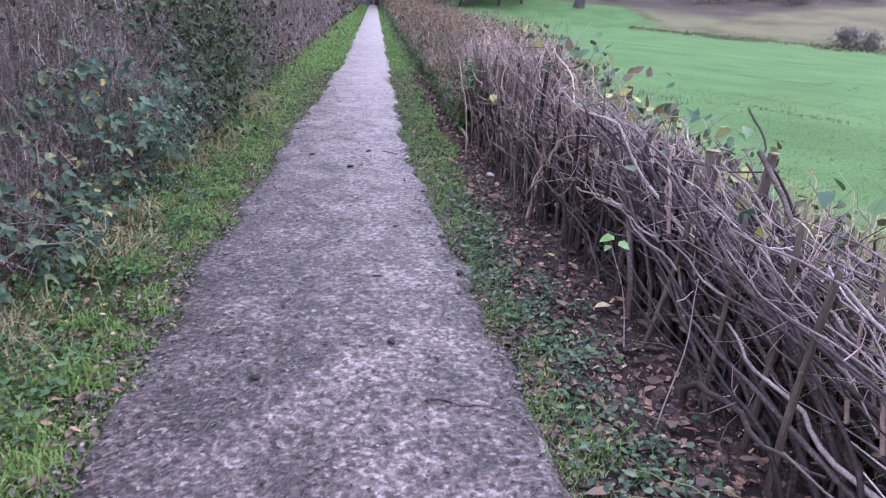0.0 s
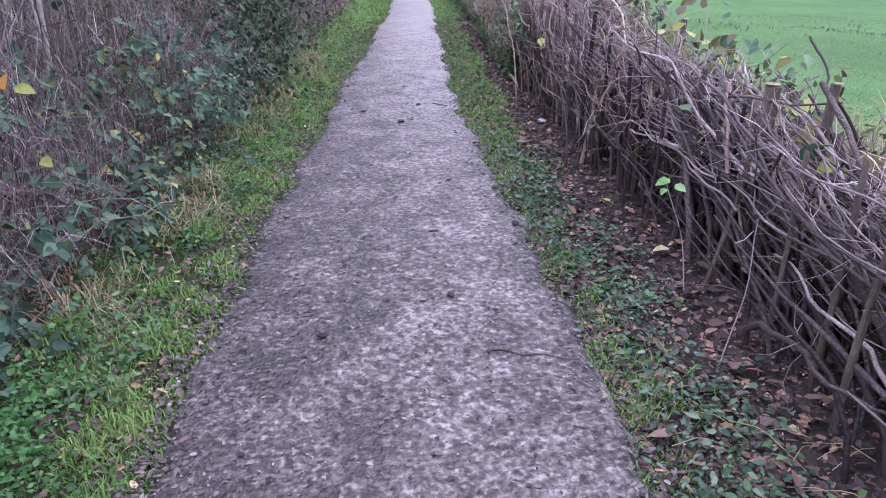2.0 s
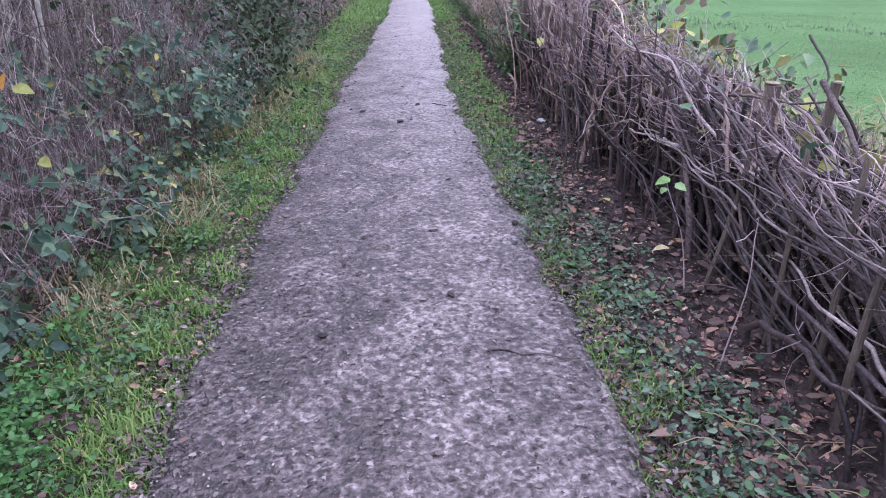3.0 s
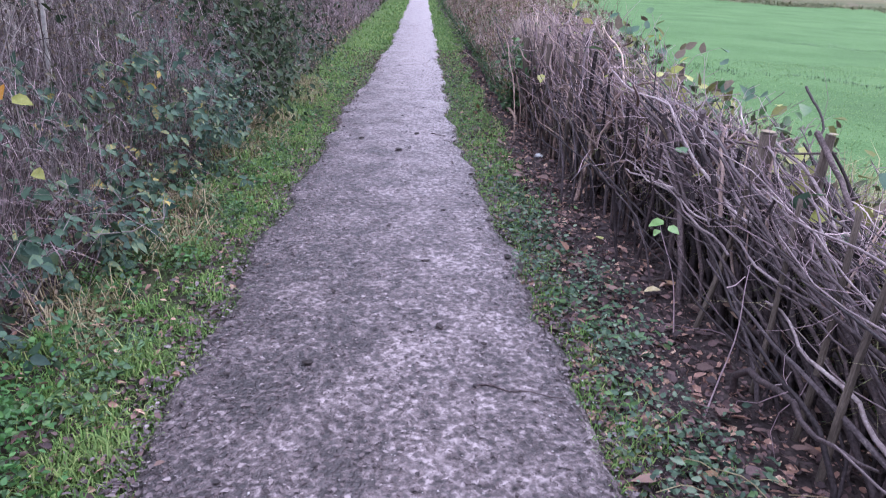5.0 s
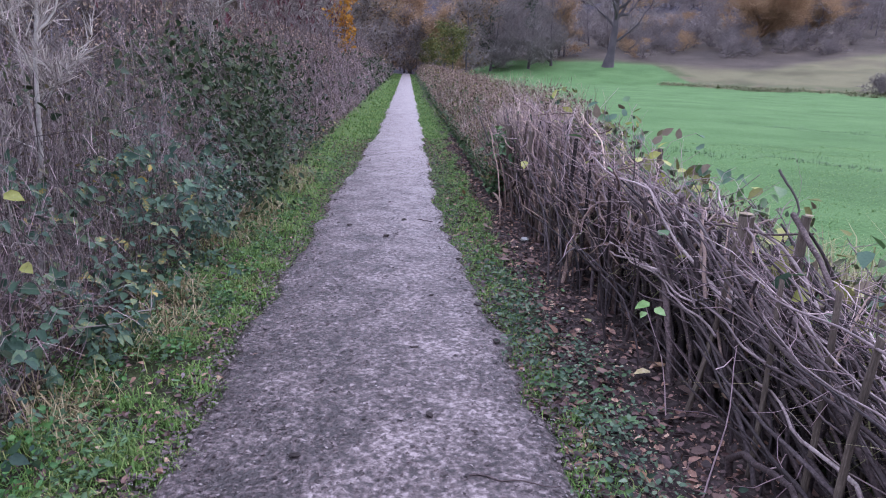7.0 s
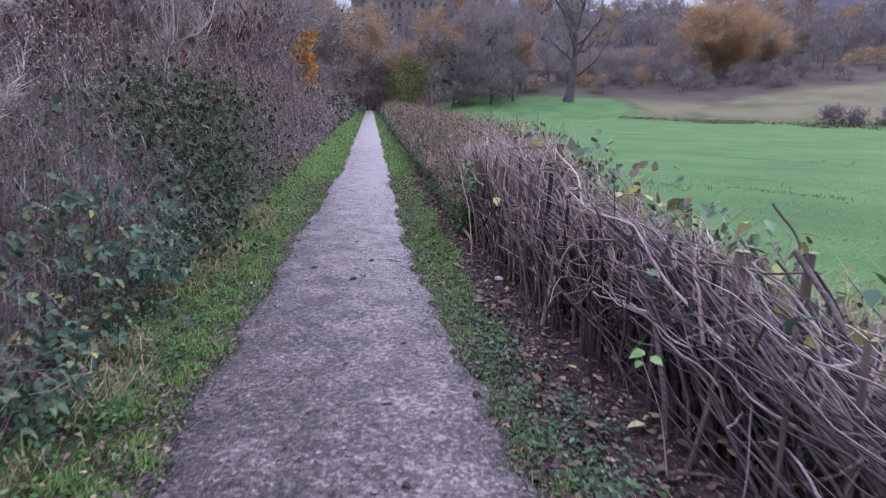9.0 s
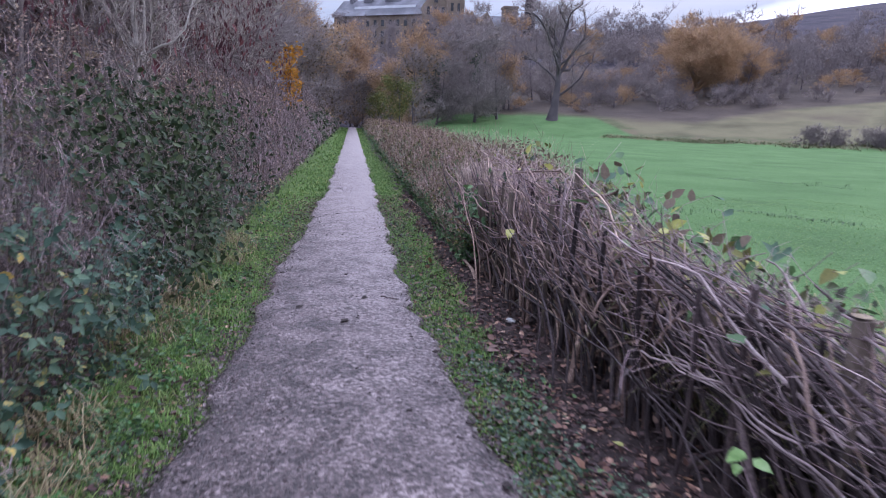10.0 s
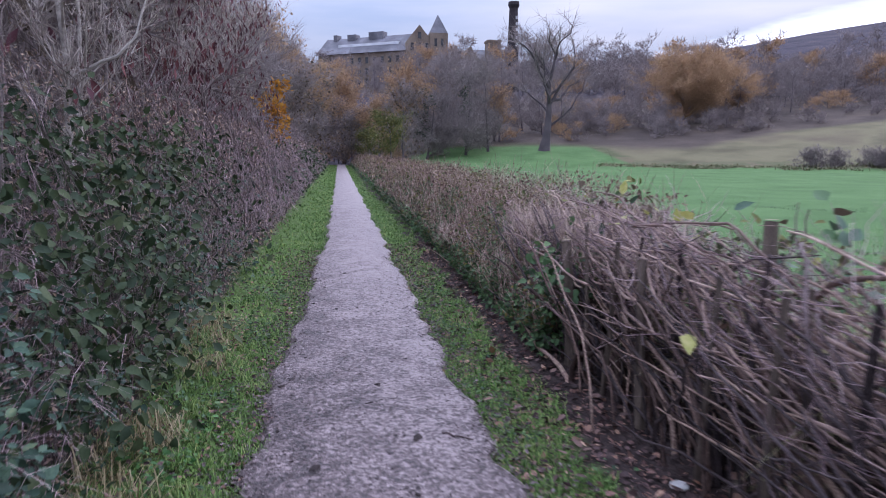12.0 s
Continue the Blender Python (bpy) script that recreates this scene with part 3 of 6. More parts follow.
# ---------------------------------------------------------------- ground and path
def build_ground():
    def lines(near_lo, near_hi, step, out):
        mid = list(np.arange(near_lo, near_hi + 1e-6, step))
        lo, hi, s = [near_lo], [near_hi], step
        while hi[-1] < out:
            s *= 1.09
            hi.append(hi[-1] + s)
            lo.append(lo[-1] - s)
        return np.array(lo[:0:-1] + mid + hi[1:])
    xs, ys = lines(-4.0, 5.0, 0.12, 3800), lines(-1.0, 16.0, 0.2, 3800)
    X, Y = np.meshgrid(xs, ys)
    Z = height(X, Y)
    n = len(xs)
    i = (np.arange(len(ys) - 1)[:, None] * n + np.arange(n - 1)).ravel()
    F = np.stack([i, i + 1, i + n + 1, i + n], -1)
    ob = link_mesh("ground", np.stack([X, Y, Z], -1), [F], LAND, smooth=True)
    tagged(ob, "grassy ground with soil, green pasture and a brown wooded hillside", "ground", kind="structure")


def build_path():
    ys = np.concatenate([np.arange(-4, 0.5, 0.25), np.arange(0.5, 14, 0.035), 14 * 1.012 ** np.arange(1, 160)])
    ys = ys[ys < 99]
    u = np.linspace(0, 1, 49)
    Y, U = np.meshgrid(ys, u, indexing="ij")
    X = edge_left(Y) + (edge_right(Y) - edge_left(Y)) * U
    near = np.exp(-np.maximum(Y - 8, 0) / 6)
    Z = 0.012 * np.sin(U * np.pi) + near * (0.006 * ripple(X, Y, 9) + 0.005 * ripple(X, Y, 23, 2) + 0.003 * ripple(X, Y, 57, 1))
    rim = np.minimum(U, 1 - U)
    Z = Z - 0.07 * (1 - smooth_step(rim, 0.0, 0.06))
    n = len(u)
    i = (np.arange(len(ys) - 1)[:, None] * n + np.arange(n - 1)).ravel()
    F = np.stack([i, i + 1, i + n + 1, i + n], -1)
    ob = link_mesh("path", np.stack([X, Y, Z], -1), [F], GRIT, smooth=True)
    tagged(ob, "damp mauve-grey gravel footpath trodden between grass verges", "path", kind="structure")


build_ground()
build_path()


def path_grit():
    rng = np.random.default_rng(3)
    n = 20000
    y = 0.6 + 24 * rng.random(n) ** 2.2
    u = rng.random(n)
    x = edge_left(y) - 0.04 + (edge_right(y) - edge_left(y) + 0.08) * u
    size = 0.0025 + 0.007 * rng.random(n) ** 3
    z = 0.008 * np.sin(u * np.pi) + 0.001
    V, F = chips(np.stack([x, y, z], -1), size, 0.35 + 0.3 * rng.random(n), rng)
    ob = link_mesh("path_grit", V, F, CHIP)
    tagged(ob, "loose mauve-grey stone chips trodden into the path", "gravel", kind="stuff")
    n = 19000
    y = 0.6 + 22 * rng.random(n) ** 2.5
    u = np.where(rng.random(n) < 0.4, rng.random(n) ** 2 * 0.6, rng.random(n))
    x = edge_left(y) + (edge_right(y) - edge_left(y)) * u
    at = np.stack([x, y, 0.012 * np.sin(u * np.pi) + 0.004 + 0.004 * rng.random(n)], -1)
    a = rng.random(n) * 6.28
    V, F = leaves(at, np.stack([np.cos(a), np.sin(a), rng.normal(size=n) * 0.07], -1), np.array([0, 0, 1.0]) + rng.normal(size=(n, 3)) * 0.1, 0.007 + 0.024 * rng.random(n) ** 2.2, 0.5 + 1.0 * rng.random(n))
    n = 9000
    y = 0.5 + 13 * rng.random(n) ** 1.3
    left = rng.random(n) < 0.5
    x = np.where(left, edge_left(y), edge_right(y)) + rng.normal(size=n) * 0.13
    at = np.stack([x, y, np.maximum(height(x, y), -0.02) + 0.01 + 0.02 * rng.random(n)], -1)
    a = rng.random(n) * 6.28
    more = leaves(at, np.stack([np.cos(a), np.sin(a), rng.normal(size=n) * 0.3], -1), np.array([0, 0, 1.0]) + rng.normal(size=(n, 3)) * 0.4, 0.012 + 0.03 * rng.random(n) ** 1.5, 0.4 + 0.8 * rng.random(n))
    V, F = joined((V, F), more)
    ob = link_mesh("trodden_leaf_bits", V, F, SHRED)
    tagged(ob, "dark crumbled leaf bits trodden flat on the path", "leaf litter", kind="stuff")


path_grit()


# ---------------------------------------------------------------- verges
def scatter_blades(rng, x, y, n_per, length, width, spread=0.5, droop=0.5, z0=-0.01, clump=0.03):
    """Tufts at x, y with n_per blades each."""
    n = len(x) * n_per
    bx = np.repeat(x, n_per) + rng.normal(size=n) * clump
    by = np.repeat(y, n_per) + rng.normal(size=n) * clump
    way = np.stack([rng.normal(size=n) * spread, rng.normal(size=n) * spread, np.ones(n)], -1)
    L = np.repeat(length, n_per) * (0.5 + 0.7 * rng.random(n))
    base = np.stack([bx, by, height(bx, by) + z0], -1)
    return blades(base, way, L, width * (0.7 + 0.6 * rng.random(n)), droop * (0.5 + rng.random(n)))


def build_verges():
    rng = np.random.default_rng(11)
    pieces = []
    for y0, y1, n, per, w in ((0.3, 5, 1500, 8, 0.0026), (5, 11, 2300, 8, 0.0035), (11, 26, 2600, 7, 0.006), (26, 90, 3000, 6, 0.014)):
        y = y0 + (y1 - y0) * rng.random(n)
        x = edge_left(y) + 0.05 - np.abs(rng.normal(size=n)) ** 1.15 * 0.36 - 0.02
        # worn, shaded gaps between the patches near by
        bare = ripple(x * 1.5, y, 3.4, 2) + 0.6 * ripple(x, y, 8.1, 5) < -0.05 + 0.35 * smooth_step(-x, 0.95, 1.3)
        keep = ~bare | (rng.random(n) < 0.25 + 0.45 * smooth_step(y, 5, 12))
        x, y, k = x[keep], y[keep], keep.sum()
        pieces.append(scatter_blades(rng, x, y, per, 0.04 + 0.1 * rng.random(k) + (0.02 if y0 > 20 else 0) + 0.05 * (x < -1.2), w, 0.6, 0.7))
    # the other verge: a thin green strip, wider farther on
    for y0, y1, n, per, w in ((0.3, 5, 800, 9, 0.0028), (5, 11, 2200, 9, 0.0035), (11, 26, 2500, 7, 0.006), (26, 90, 2600, 6, 0.014)):
        y = y0 + (y1 - y0) * rng.random(n)
        x = edge_right(y) - 0.03 + np.minimum(np.abs(rng.normal(size=n)) * (0.12 + 0.2 * smooth_step(y, 3.5, 9)), 0.42 + 0.08 * np.sin(y * 2.7) + 0.3 * smooth_step(y, 12, 20))
        keep = rng.random(n) < 0.3 + 0.7 * smooth_step(y + np.sin(y * 4.1) * 1.0, 2.2, 4.5)
        keep &= (ripple(x * 1.5, y, 3.1, 1) > -0.45) | (rng.random(n) < 0.3)
        pieces.append(scatter_blades(rng, x[keep], y[keep], per, 0.05 + 0.07 * rng.random(keep.sum()), w, 0.6, 0.7))
    # sparse blades that creep over the path's edges
    n = 700
    y = 0.6 + 12 * rng.random(n) ** 1.2
    x = np.where(rng.random(n) < 0.4, edge_left(y) + 0.09 * np.abs(rng.normal(size=n)), edge_right(y) - 0.09 * np.abs(rng.normal(size=n)))
    pieces.append(scatter_blades(rng, x, y, 7, 0.03 + 0.04 * rng.random(n), 0.0026, 0.8, 0.8, z0=0.02, clump=0.02))
    # leafy tufts with gaps between them
    n = 150
    y = 0.4 + 8.5 * rng.random(n) ** 1.2
    x = np.where(rng.random(n) < 0.9, edge_left(y) - np.abs(rng.normal(size=n)) * 0.3, edge_right(y) + 0.02 + np.abs(rng.normal(size=n)) * 0.1)
    pieces.append(scatter_blades(rng, x, y, 70, 0.09 + 0.1 * rng.random(n), 0.0027, 0.75, 0.9, clump=0.035))
    V, F = joined(*pieces)
    tagged(link_mesh("verge_grass", V, F, GRASS), "short bright green grass along both edges of the path", "grass", kind="stuff")
    # single tufts of longer arching blades
    for x, y, L, per in ((-0.86, 1.8, 0.2, 190), (-0.95, 1.68, 0.17, 120), (-0.74, 2.42, 0.15, 110), (-0.95, 2.42, 0.2, 170), (-1.0, 2.05, 0.18, 120), (-0.9, 3.95, 0.17, 130), (-1.05, 3.6, 0.18, 120), (-0.84, 5.2, 0.17, 140),
                         (-1.0, 4.7, 0.18, 130), (-0.95, 6.4, 0.18, 140), (-1.1, 7.4, 0.2, 150), (-0.8, 7.9, 0.15, 120), (0.95, 1.9, 0.11, 120), (0.97, 2.55, 0.1, 90), (0.86, 4.1, 0.12, 120), (0.8, 5.6, 0.14, 140), (0.75, 6.7, 0.14, 140)):
        V, F = scatter_blades(rng, np.array([x]), np.array([y]), per, np.array([L]), 0.0026, 0.8, 1.0, clump=0.04)
        tagged(link_mesh("grass_tuft", V, F, TUFT), "tuft of long arching yellow-green grass beside the path", "grass tuft", "grass tufts along the path")
    # low broad-leaved weeds
    pieces = []
    for y0, y1, n in ((0.4, 5, 9000), (5, 12, 6000)):
        y = y0 + (y1 - y0) * rng.random(n)
        left = rng.random(n) < 0.68
        x = np.where(left, edge_left(y) - 0.12 - np.abs(rng.normal(size=n)) * 0.36, edge_right(y) + 0.02 + np.abs(rng.normal(size=n)) * 0.2)
        keep = ripple(x, y, 4.3, 1) > np.where(left, -0.05, 0.05)
        x, y, left = x[keep], y[keep], left[keep]
        k = len(x)
        at = np.stack([x, y, height(x, y) + 0.015 + 0.07 * rng.random(k) * np.where(left, 1.2, 0.6)], -1)
        a = rng.random(k) * 6.28
        pieces.append(leaves(at, np.stack([np.cos(a), np.sin(a), 0.25 + rng.normal(size=k) * 0.3], -1), np.array([0, 0, 1.0]) + rng.normal(size=(k, 3)) * 0.55, 0.014 + 0.034 * rng.random(k) ** 1.5, 0.6 + 0.7 * rng.random(k)))
    V, F = joined(*pieces)
    tagged(link_mesh("verge_weeds", V, F, WEED), "low broad-leaved green weeds and ivy in the verges", "weeds", kind="stuff")
    # lush patches, the largest at the foot of the thicket near the start
    cy = np.concatenate([1.45 + 0.5 * rng.random(16), 0.8 + 7 * rng.random(26) ** 1.2])
    n = len(cy)
    cx = edge_left(cy) - np.where(np.arange(n) < 16, 0.32 + 0.3 * rng.random(n), 0.15 + 0.5 * rng.random(n))
    src = np.repeat(np.arange(n), 60)
    k = len(src)
    x, y = cx[src] + rng.normal(size=k) * 0.07, cy[src] + rng.normal(size=k) * 0.09
    at = np.stack([x, y, height(x, y) + 0.03 + 0.13 * rng.random(k)], -1)
    a = rng.random(k) * 6.28
    V, F = leaves(at, np.stack([np.cos(a), np.sin(a), 0.1 + rng.normal(size=k) * 0.3], -1), np.array([0, 0, 1.0]) + rng.normal(size=(k, 3)) * 0.7, 0.01 + 0.028 * rng.random(k), 1.2)
    tagged(link_mesh("bright_weeds", V, F, LUSH), "patches of lush bright green weeds in the verge", "weeds", kind="stuff")
    # bleached bents
    n = 110
    y = 0.8 + 9 * rng.random(n)
    x = -1.12 - 0.4 * rng.random(n)
    keep = ripple(x, y, 2.6, 4) > -0.1
    V, F = scatter_blades(rng, x[keep], y[keep], 34, 0.18 + 0.22 * rng.random(keep.sum()), 0.0026, 0.7, 0.9, clump=0.05)
    tagged(link_mesh("dry_bents", V, F, STRAW), "bleached dry grass stalks at the foot of the thicket", "dry grass", kind="stuff")


build_verges()


def build_litter():
    rng = np.random.default_rng(21)
    n = 30000
    y = 0.3 + 15 * rng.random(n) ** 1.3
    x = edge_right(y) - 0.04 + np.abs(rng.normal(size=n)) * 0.5
    x = np.minimum(x, 2.1)
    at = np.stack([x, y, height(x, y) + 0.004 + 0.025 * rng.random(n)], -1)
    a = rng.random(n) * 6.28
    V, F = leaves(at, np.stack([np.cos(a), np.sin(a), rng.normal(size=n) * 0.25], -1), np.array([0, 0, 1.0]) + rng.normal(size=(n, 3)) * 0.55, 0.01 + 0.05 * rng.random(n) ** 2.2, 0.3 + 1.3 * rng.random(n))
    n2 = 6000
    y = 0.5 + 14 * rng.random(n2) ** 1.3
    x = edge_left(y) - np.abs(rng.normal(size=n2)) * 0.45 + 0.06
    at = np.stack([x, y, height(x, y) + 0.02 + 0.04 * rng.random(n2)], -1)
    a = rng.random(n2) * 6.28
    more = leaves(at, np.stack([np.cos(a), np.sin(a), rng.normal(size=n2) * 0.3], -1), np.array([0, 0, 1.0]) + rng.normal(size=(n2, 3)) * 0.5, 0.014 + 0.034 * rng.random(n2), 0.9)
    V, F = joined((V, F), more)
    tagged(link_mesh("leaf_litter", V, F, LITTER), "brown and maroon fallen leaves on bare soil under the hedge", "leaf litter", kind="stuff")


build_litter()


# ---------------------------------------------------------------- laid hedge
def wander(rng, n, m, size):
    """Smooth sideways wandering along n lines of m points."""
    t = np.linspace(0, 1, m)[None, :, None]
    ph = rng.random((n, 1, 3)) * 6.28
    fr = 3 + 5 * rng.random((n, 1, 3))
    return size * np.sin(t * fr + ph) * t + 0.4 * size * np.sin(t * fr * 2.7 + ph * 2) * t + 0.16 * size * np.sin(t * fr * 6.1 + ph * 3) * np.minimum(t * 4, 1)


def hedge_top(y):
    """Height of the woven mass along the laid hedge."""
    return 0.65 + 0.35 * smooth_step(np.asarray(y, float), 2.5, 6.8) + 0.05 * np.sin(np.asarray(y) * 2.3)


def hedge_line(y):
    """How far the middle of the laid hedge stands from the path's middle line."""
    return 1.62 + 0.2 * (1 - smooth_step(np.asarray(y, float), 3.2, 4.8))


def pleachers(rng, n, y0, y1, m=11):
    """Half-cut stems that rise a little and then lie over along the hedge."""
    yb = y0 + (y1 - y0) * rng.random(n)
    base = np.stack([hedge_line(yb) + rng.normal(size=n) * 0.13, yb, np.zeros(n)], -1)
    base[:, 2] = height(base[:, 0], base[:, 1]) - 0.03
    L = 1.1 + 1.0 * rng.random(n)
    lie = np.radians(4 + 27 * rng.random(n) ** 1.2 + np.where(rng.random(n) < 0.3, 35 * rng.random(n), 0))
    back = np.where(rng.random(n) < 0.14, -0.7, 1.0)
    t = np.linspace(0, 1, m)[None]
    kink = np.minimum(t / 0.16, 1) ** 0.8
    up0 = 0.06 + 0.4 * rng.random(n)
    run = np.maximum(t - 0.08, 0)
    x = base[:, :1] + rng.normal(size=(n, 1)) * 0.2 * t
    yy = base[:, 1:2] + (back * L * np.cos(lie))[:, None] * run + 0.03 * kink
    z = base[:, 2:3] + up0[:, None] * kink + (L * np.sin(lie))[:, None] * run
    P = np.stack([x, yy, z], -1) + wander(rng, n, m, 0.03)
    top = hedge_top(P[..., 1]) + 0.06 * ripple(P[..., 0] * 3, P[..., 1], 1.6)
    P[..., 2] = np.where(P[..., 2] > top, top + (P[..., 2] - top) * 0.25, P[..., 2])
    r0 = 0.007 + 0.016 * rng.random((n, 1)) ** 1.8
    R = r0 * (1 - 0.72 * t)
    return P, R


def side_twigs(rng, P, per, length, radius, m=5, forward=0.6):
    """Thin shoots that spring from the lines P."""
    n, k = P.shape[0] * per, P.shape[1]
    src = np.repeat(np.arange(P.shape[0]), per)
    j = rng.integers(k // 4, k - 1, n)
    start = P[src, j] + (P[src, j + 1] - P[src, j]) * rng.random((n, 1))
    way = unit(rng.normal(size=(n, 3)) * np.array([0.75, 0.6, 0.55]) + np.array([-0.1, forward, 0.35]))
    L = length * (0.35 + 0.9 * rng.random(n))[:, None, None]
    t = np.linspace(0, 1, m)[None, :, None]
    Q = start[:, None] + way[:, None] * L * t + wander(rng, n, m, 0.035)
    R = radius * (0.6 + 0.8 * rng.random((n, 1))) * (1 - 0.7 * np.linspace(0, 1, m)[None])
    return Q, R


def capped_stake(r, h, rng, tip=0.0):
    """An upright hewn stake with a slightly uneven outline and a cut top."""
    bm = bmesh.new()
    rings, sides = 6, 9
    rows = []
    lean = rng.normal(size=2) * 0.012
    for i in range(rings):
        t = i / (rings - 1)
        row = []
        for k in range(sides):
            a = k * 2 * math.pi / sides
            rr = r * (1 + 0.1 * math.sin(3 * a + i) + 0.06 * rng.normal()) * (1 - 0.15 * t)
            row.append(bm.verts.new((rr * math.cos(a) + lean[0] * math.sin(t * 3), rr * math.sin(a) + lean[1] * math.sin(t * 4), t * h + (tip * math.cos(a) if i == rings - 1 else 0))))
        rows.append(row)
    for i in range(rings - 1):
        for k in range(sides):
            bm.faces.new((rows[i][k], rows[i][(k + 1) % sides], rows[i + 1][(k + 1) % sides], rows[i + 1][k]))
    bm.faces.new(rows[-1])
    return bm


def build_hedge():
    rng = np.random.default_rng(31)
    hedge = tagged(new("laid_hedge"), "laid hedge of bare woven purple-brown branches held by stakes", "hedge")
    hedge.location = (0, 0, 0)
    P, R = pleachers(rng, 290, -0.6, 8.3)
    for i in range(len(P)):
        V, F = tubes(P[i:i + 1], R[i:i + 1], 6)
        link_mesh("branch", V, [F], BARK_PALER if P[i, 0, 1] > 3.6 + 1.2 * rng.random() else BARK_PIECE, hedge, smooth=True)
    P2, R2 = pleachers(rng, 290, -0.9, 8.9)
    # inner branches take the bark colour darkened for the hedge's shade
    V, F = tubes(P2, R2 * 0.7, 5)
    tagged(link_mesh("brushwood", V, [F], BARK_SHADED, hedge, "thinner woven branches", smooth=True), kind="stuff")
    # binders along the top
    n, m = 290, 14
    t = np.linspace(0, 1, m)[None]
    y0 = -1 + 9.0 * rng.random((n, 1))
    L = 0.7 + 1.3 * rng.random((n, 1))
    x = hedge_line(y0) - 0.26 + 0.5 * rng.random((n, 1)) + 0.12 * rng.normal(size=(n, 1)) * t + 0.02 * np.sin(t * 14 + rng.random((n, 1)) * 6)
    z = hedge_top(y0) * (0.55 + 0.45 * rng.random((n, 1)) ** 0.6) - 0.12 + (0.75 * rng.random((n, 1)) ** 1.4 - 0.14) * L * t * 0.8 + 0.1 * np.exp(-((x - hedge_line(y0) - 0.08) / 0.3) ** 2)
    B = np.stack([x, y0 + L * t, z], -1) + wander(rng, n, m, 0.02)
    B[..., 2] = np.minimum(B[..., 2], hedge_top(B[..., 1]) + 0.16 + 0.06 * ripple(B[..., 0] * 3, B[..., 1], 1.9))
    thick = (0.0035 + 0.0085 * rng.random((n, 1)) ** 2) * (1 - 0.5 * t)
    # dry picks the rods farther along, which take the paler colour
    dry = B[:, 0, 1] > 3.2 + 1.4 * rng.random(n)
    for pick, material, words in ((dry, ROD_PALER, "long pale rods woven along the top"), (~dry, ROD, "long thin dark rods woven along the top")):
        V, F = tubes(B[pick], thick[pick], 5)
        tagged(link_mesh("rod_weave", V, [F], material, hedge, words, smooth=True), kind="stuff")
    Q1, S1 = side_twigs(rng, P, 5, 0.34, 0.0026)
    Q2, S2 = side_twigs(rng, P2, 4, 0.3, 0.0024)
    Q3, S3 = side_twigs(rng, B, 5, 0.28, 0.0024)
    low = [(q[:, 0, 2] > 0.46 + 0.25 * rng.random(len(q))) | (rng.random(len(q)) < 0.12) for q in (Q1, Q2, Q3)]
    V, F = joined(*[tubes(q[k], s[k], 3) for q, s, k in zip((Q1, Q2, Q3), (S1, S2, S3), low)])
    tagged(link_mesh("fine_brushwood", V, F, TWIG, hedge, "fine pale twigs bristling from the branches"), kind="stuff")
    # pale shoots that stand clear of the top
    for k in range(34):
        ys = 0.6 + 8.6 * rng.random()
        a = np.array([1.5 + 0.45 * rng.random(), ys, float(hedge_top(ys)) - 0.2])
        w = unit(np.array([rng.normal() * 0.3, 0.55 + rng.normal() * 0.5, 0.75]))
        tt = np.linspace(0, 1, 8)[:, None]
        Q = (a + w * tt * (0.3 + 0.35 * rng.random()))[None] + wander(rng, 1, 8, 0.05)
        V, F = tubes(Q, (0.004 + 0.004 * rng.random()) * (1 - 0.6 * tt[None, :, 0]), 6)
        link_mesh("shoot", V, [F], ROD, hedge, smooth=True)
    # stems that rise from the face and arch over the crest
    for k in range(46):
        ys = 1.2 + 7.2 * rng.random()
        a = np.array([float(hedge_line(ys)) - 0.2 + 0.2 * rng.random(), ys, float(hedge_top(ys)) * (0.45 + 0.35 * rng.random())])
        run, rise, out = 0.3 + 0.5 * rng.random(), 0.35 + 0.3 * rng.random(), 0.15 + 0.4 * rng.random()
        tt = np.linspace(0, 1, 9)[:, None]
        Q = (a + np.concatenate([out * tt ** 1.5, run * tt * (1 if rng.random() < 0.8 else -0.6), rise * (1.6 * tt - 1.0 * tt ** 2.2)], 1))[None] + wander(rng, 1, 9, 0.03)
        V, F = tubes(Q, (0.005 + 0.006 * rng.random()) * (1 - 0.6 * tt[None, :, 0]), 6)
        link_mesh("shoot", V, [F], ROD_PALER if rng.random() < 0.6 else ROD, hedge, smooth=True)
    # withered leaves caught among the branches
    n = 900
    yy = 0.8 + 7.8 * rng.random(n)
    at = np.stack([hedge_line(yy) - 0.2 + 0.45 * rng.random(n), yy, (0.05 + 0.9 * rng.random(n)) * hedge_top(yy)], -1)
    at = at[ripple(at[:, 1] * 1.3, at[:, 2] * 2, 2.3, 2) > 0.05]
    V, F = leaves(at, rng.normal(size=(len(at), 3)) + np.array([-0.3, 0, -0.5]), rng.normal(size=(len(at), 3)) + np.array([-0.6, -0.5, 0.3]), 0.025 + 0.045 * rng.random(len(at)), 0.9)
    tagged(link_mesh("caught_leaves", V, F, RUSSET, hedge, "withered tan leaves caught among the branches"), kind="stuff")
    # cut branches tied across the posts
    for a, b, c, r in (((1.6, 3.6, 0.8), (1.78, 3.15, 0.84), (1.95, 2.75, 0.93), 0.008), ((2.08, 3.35, 1.12), (2.0, 3.05, 1.04), (1.92, 2.75, 0.92), 0.007), ((1.9, 2.85, 0.99), (1.9, 2.5, 0.8), (1.86, 2.1, 0.55), 0.014),
                       ((1.6, 4.15, 0.7), (1.66, 4.3, 0.92), (1.69, 4.6, 1.1), 0.005), ((2.1, 2.6, 0.55), (2.02, 2.7, 0.8), (1.93, 2.8, 0.95), 0.01)):
        t = np.linspace(0, 1, 12)[:, None]
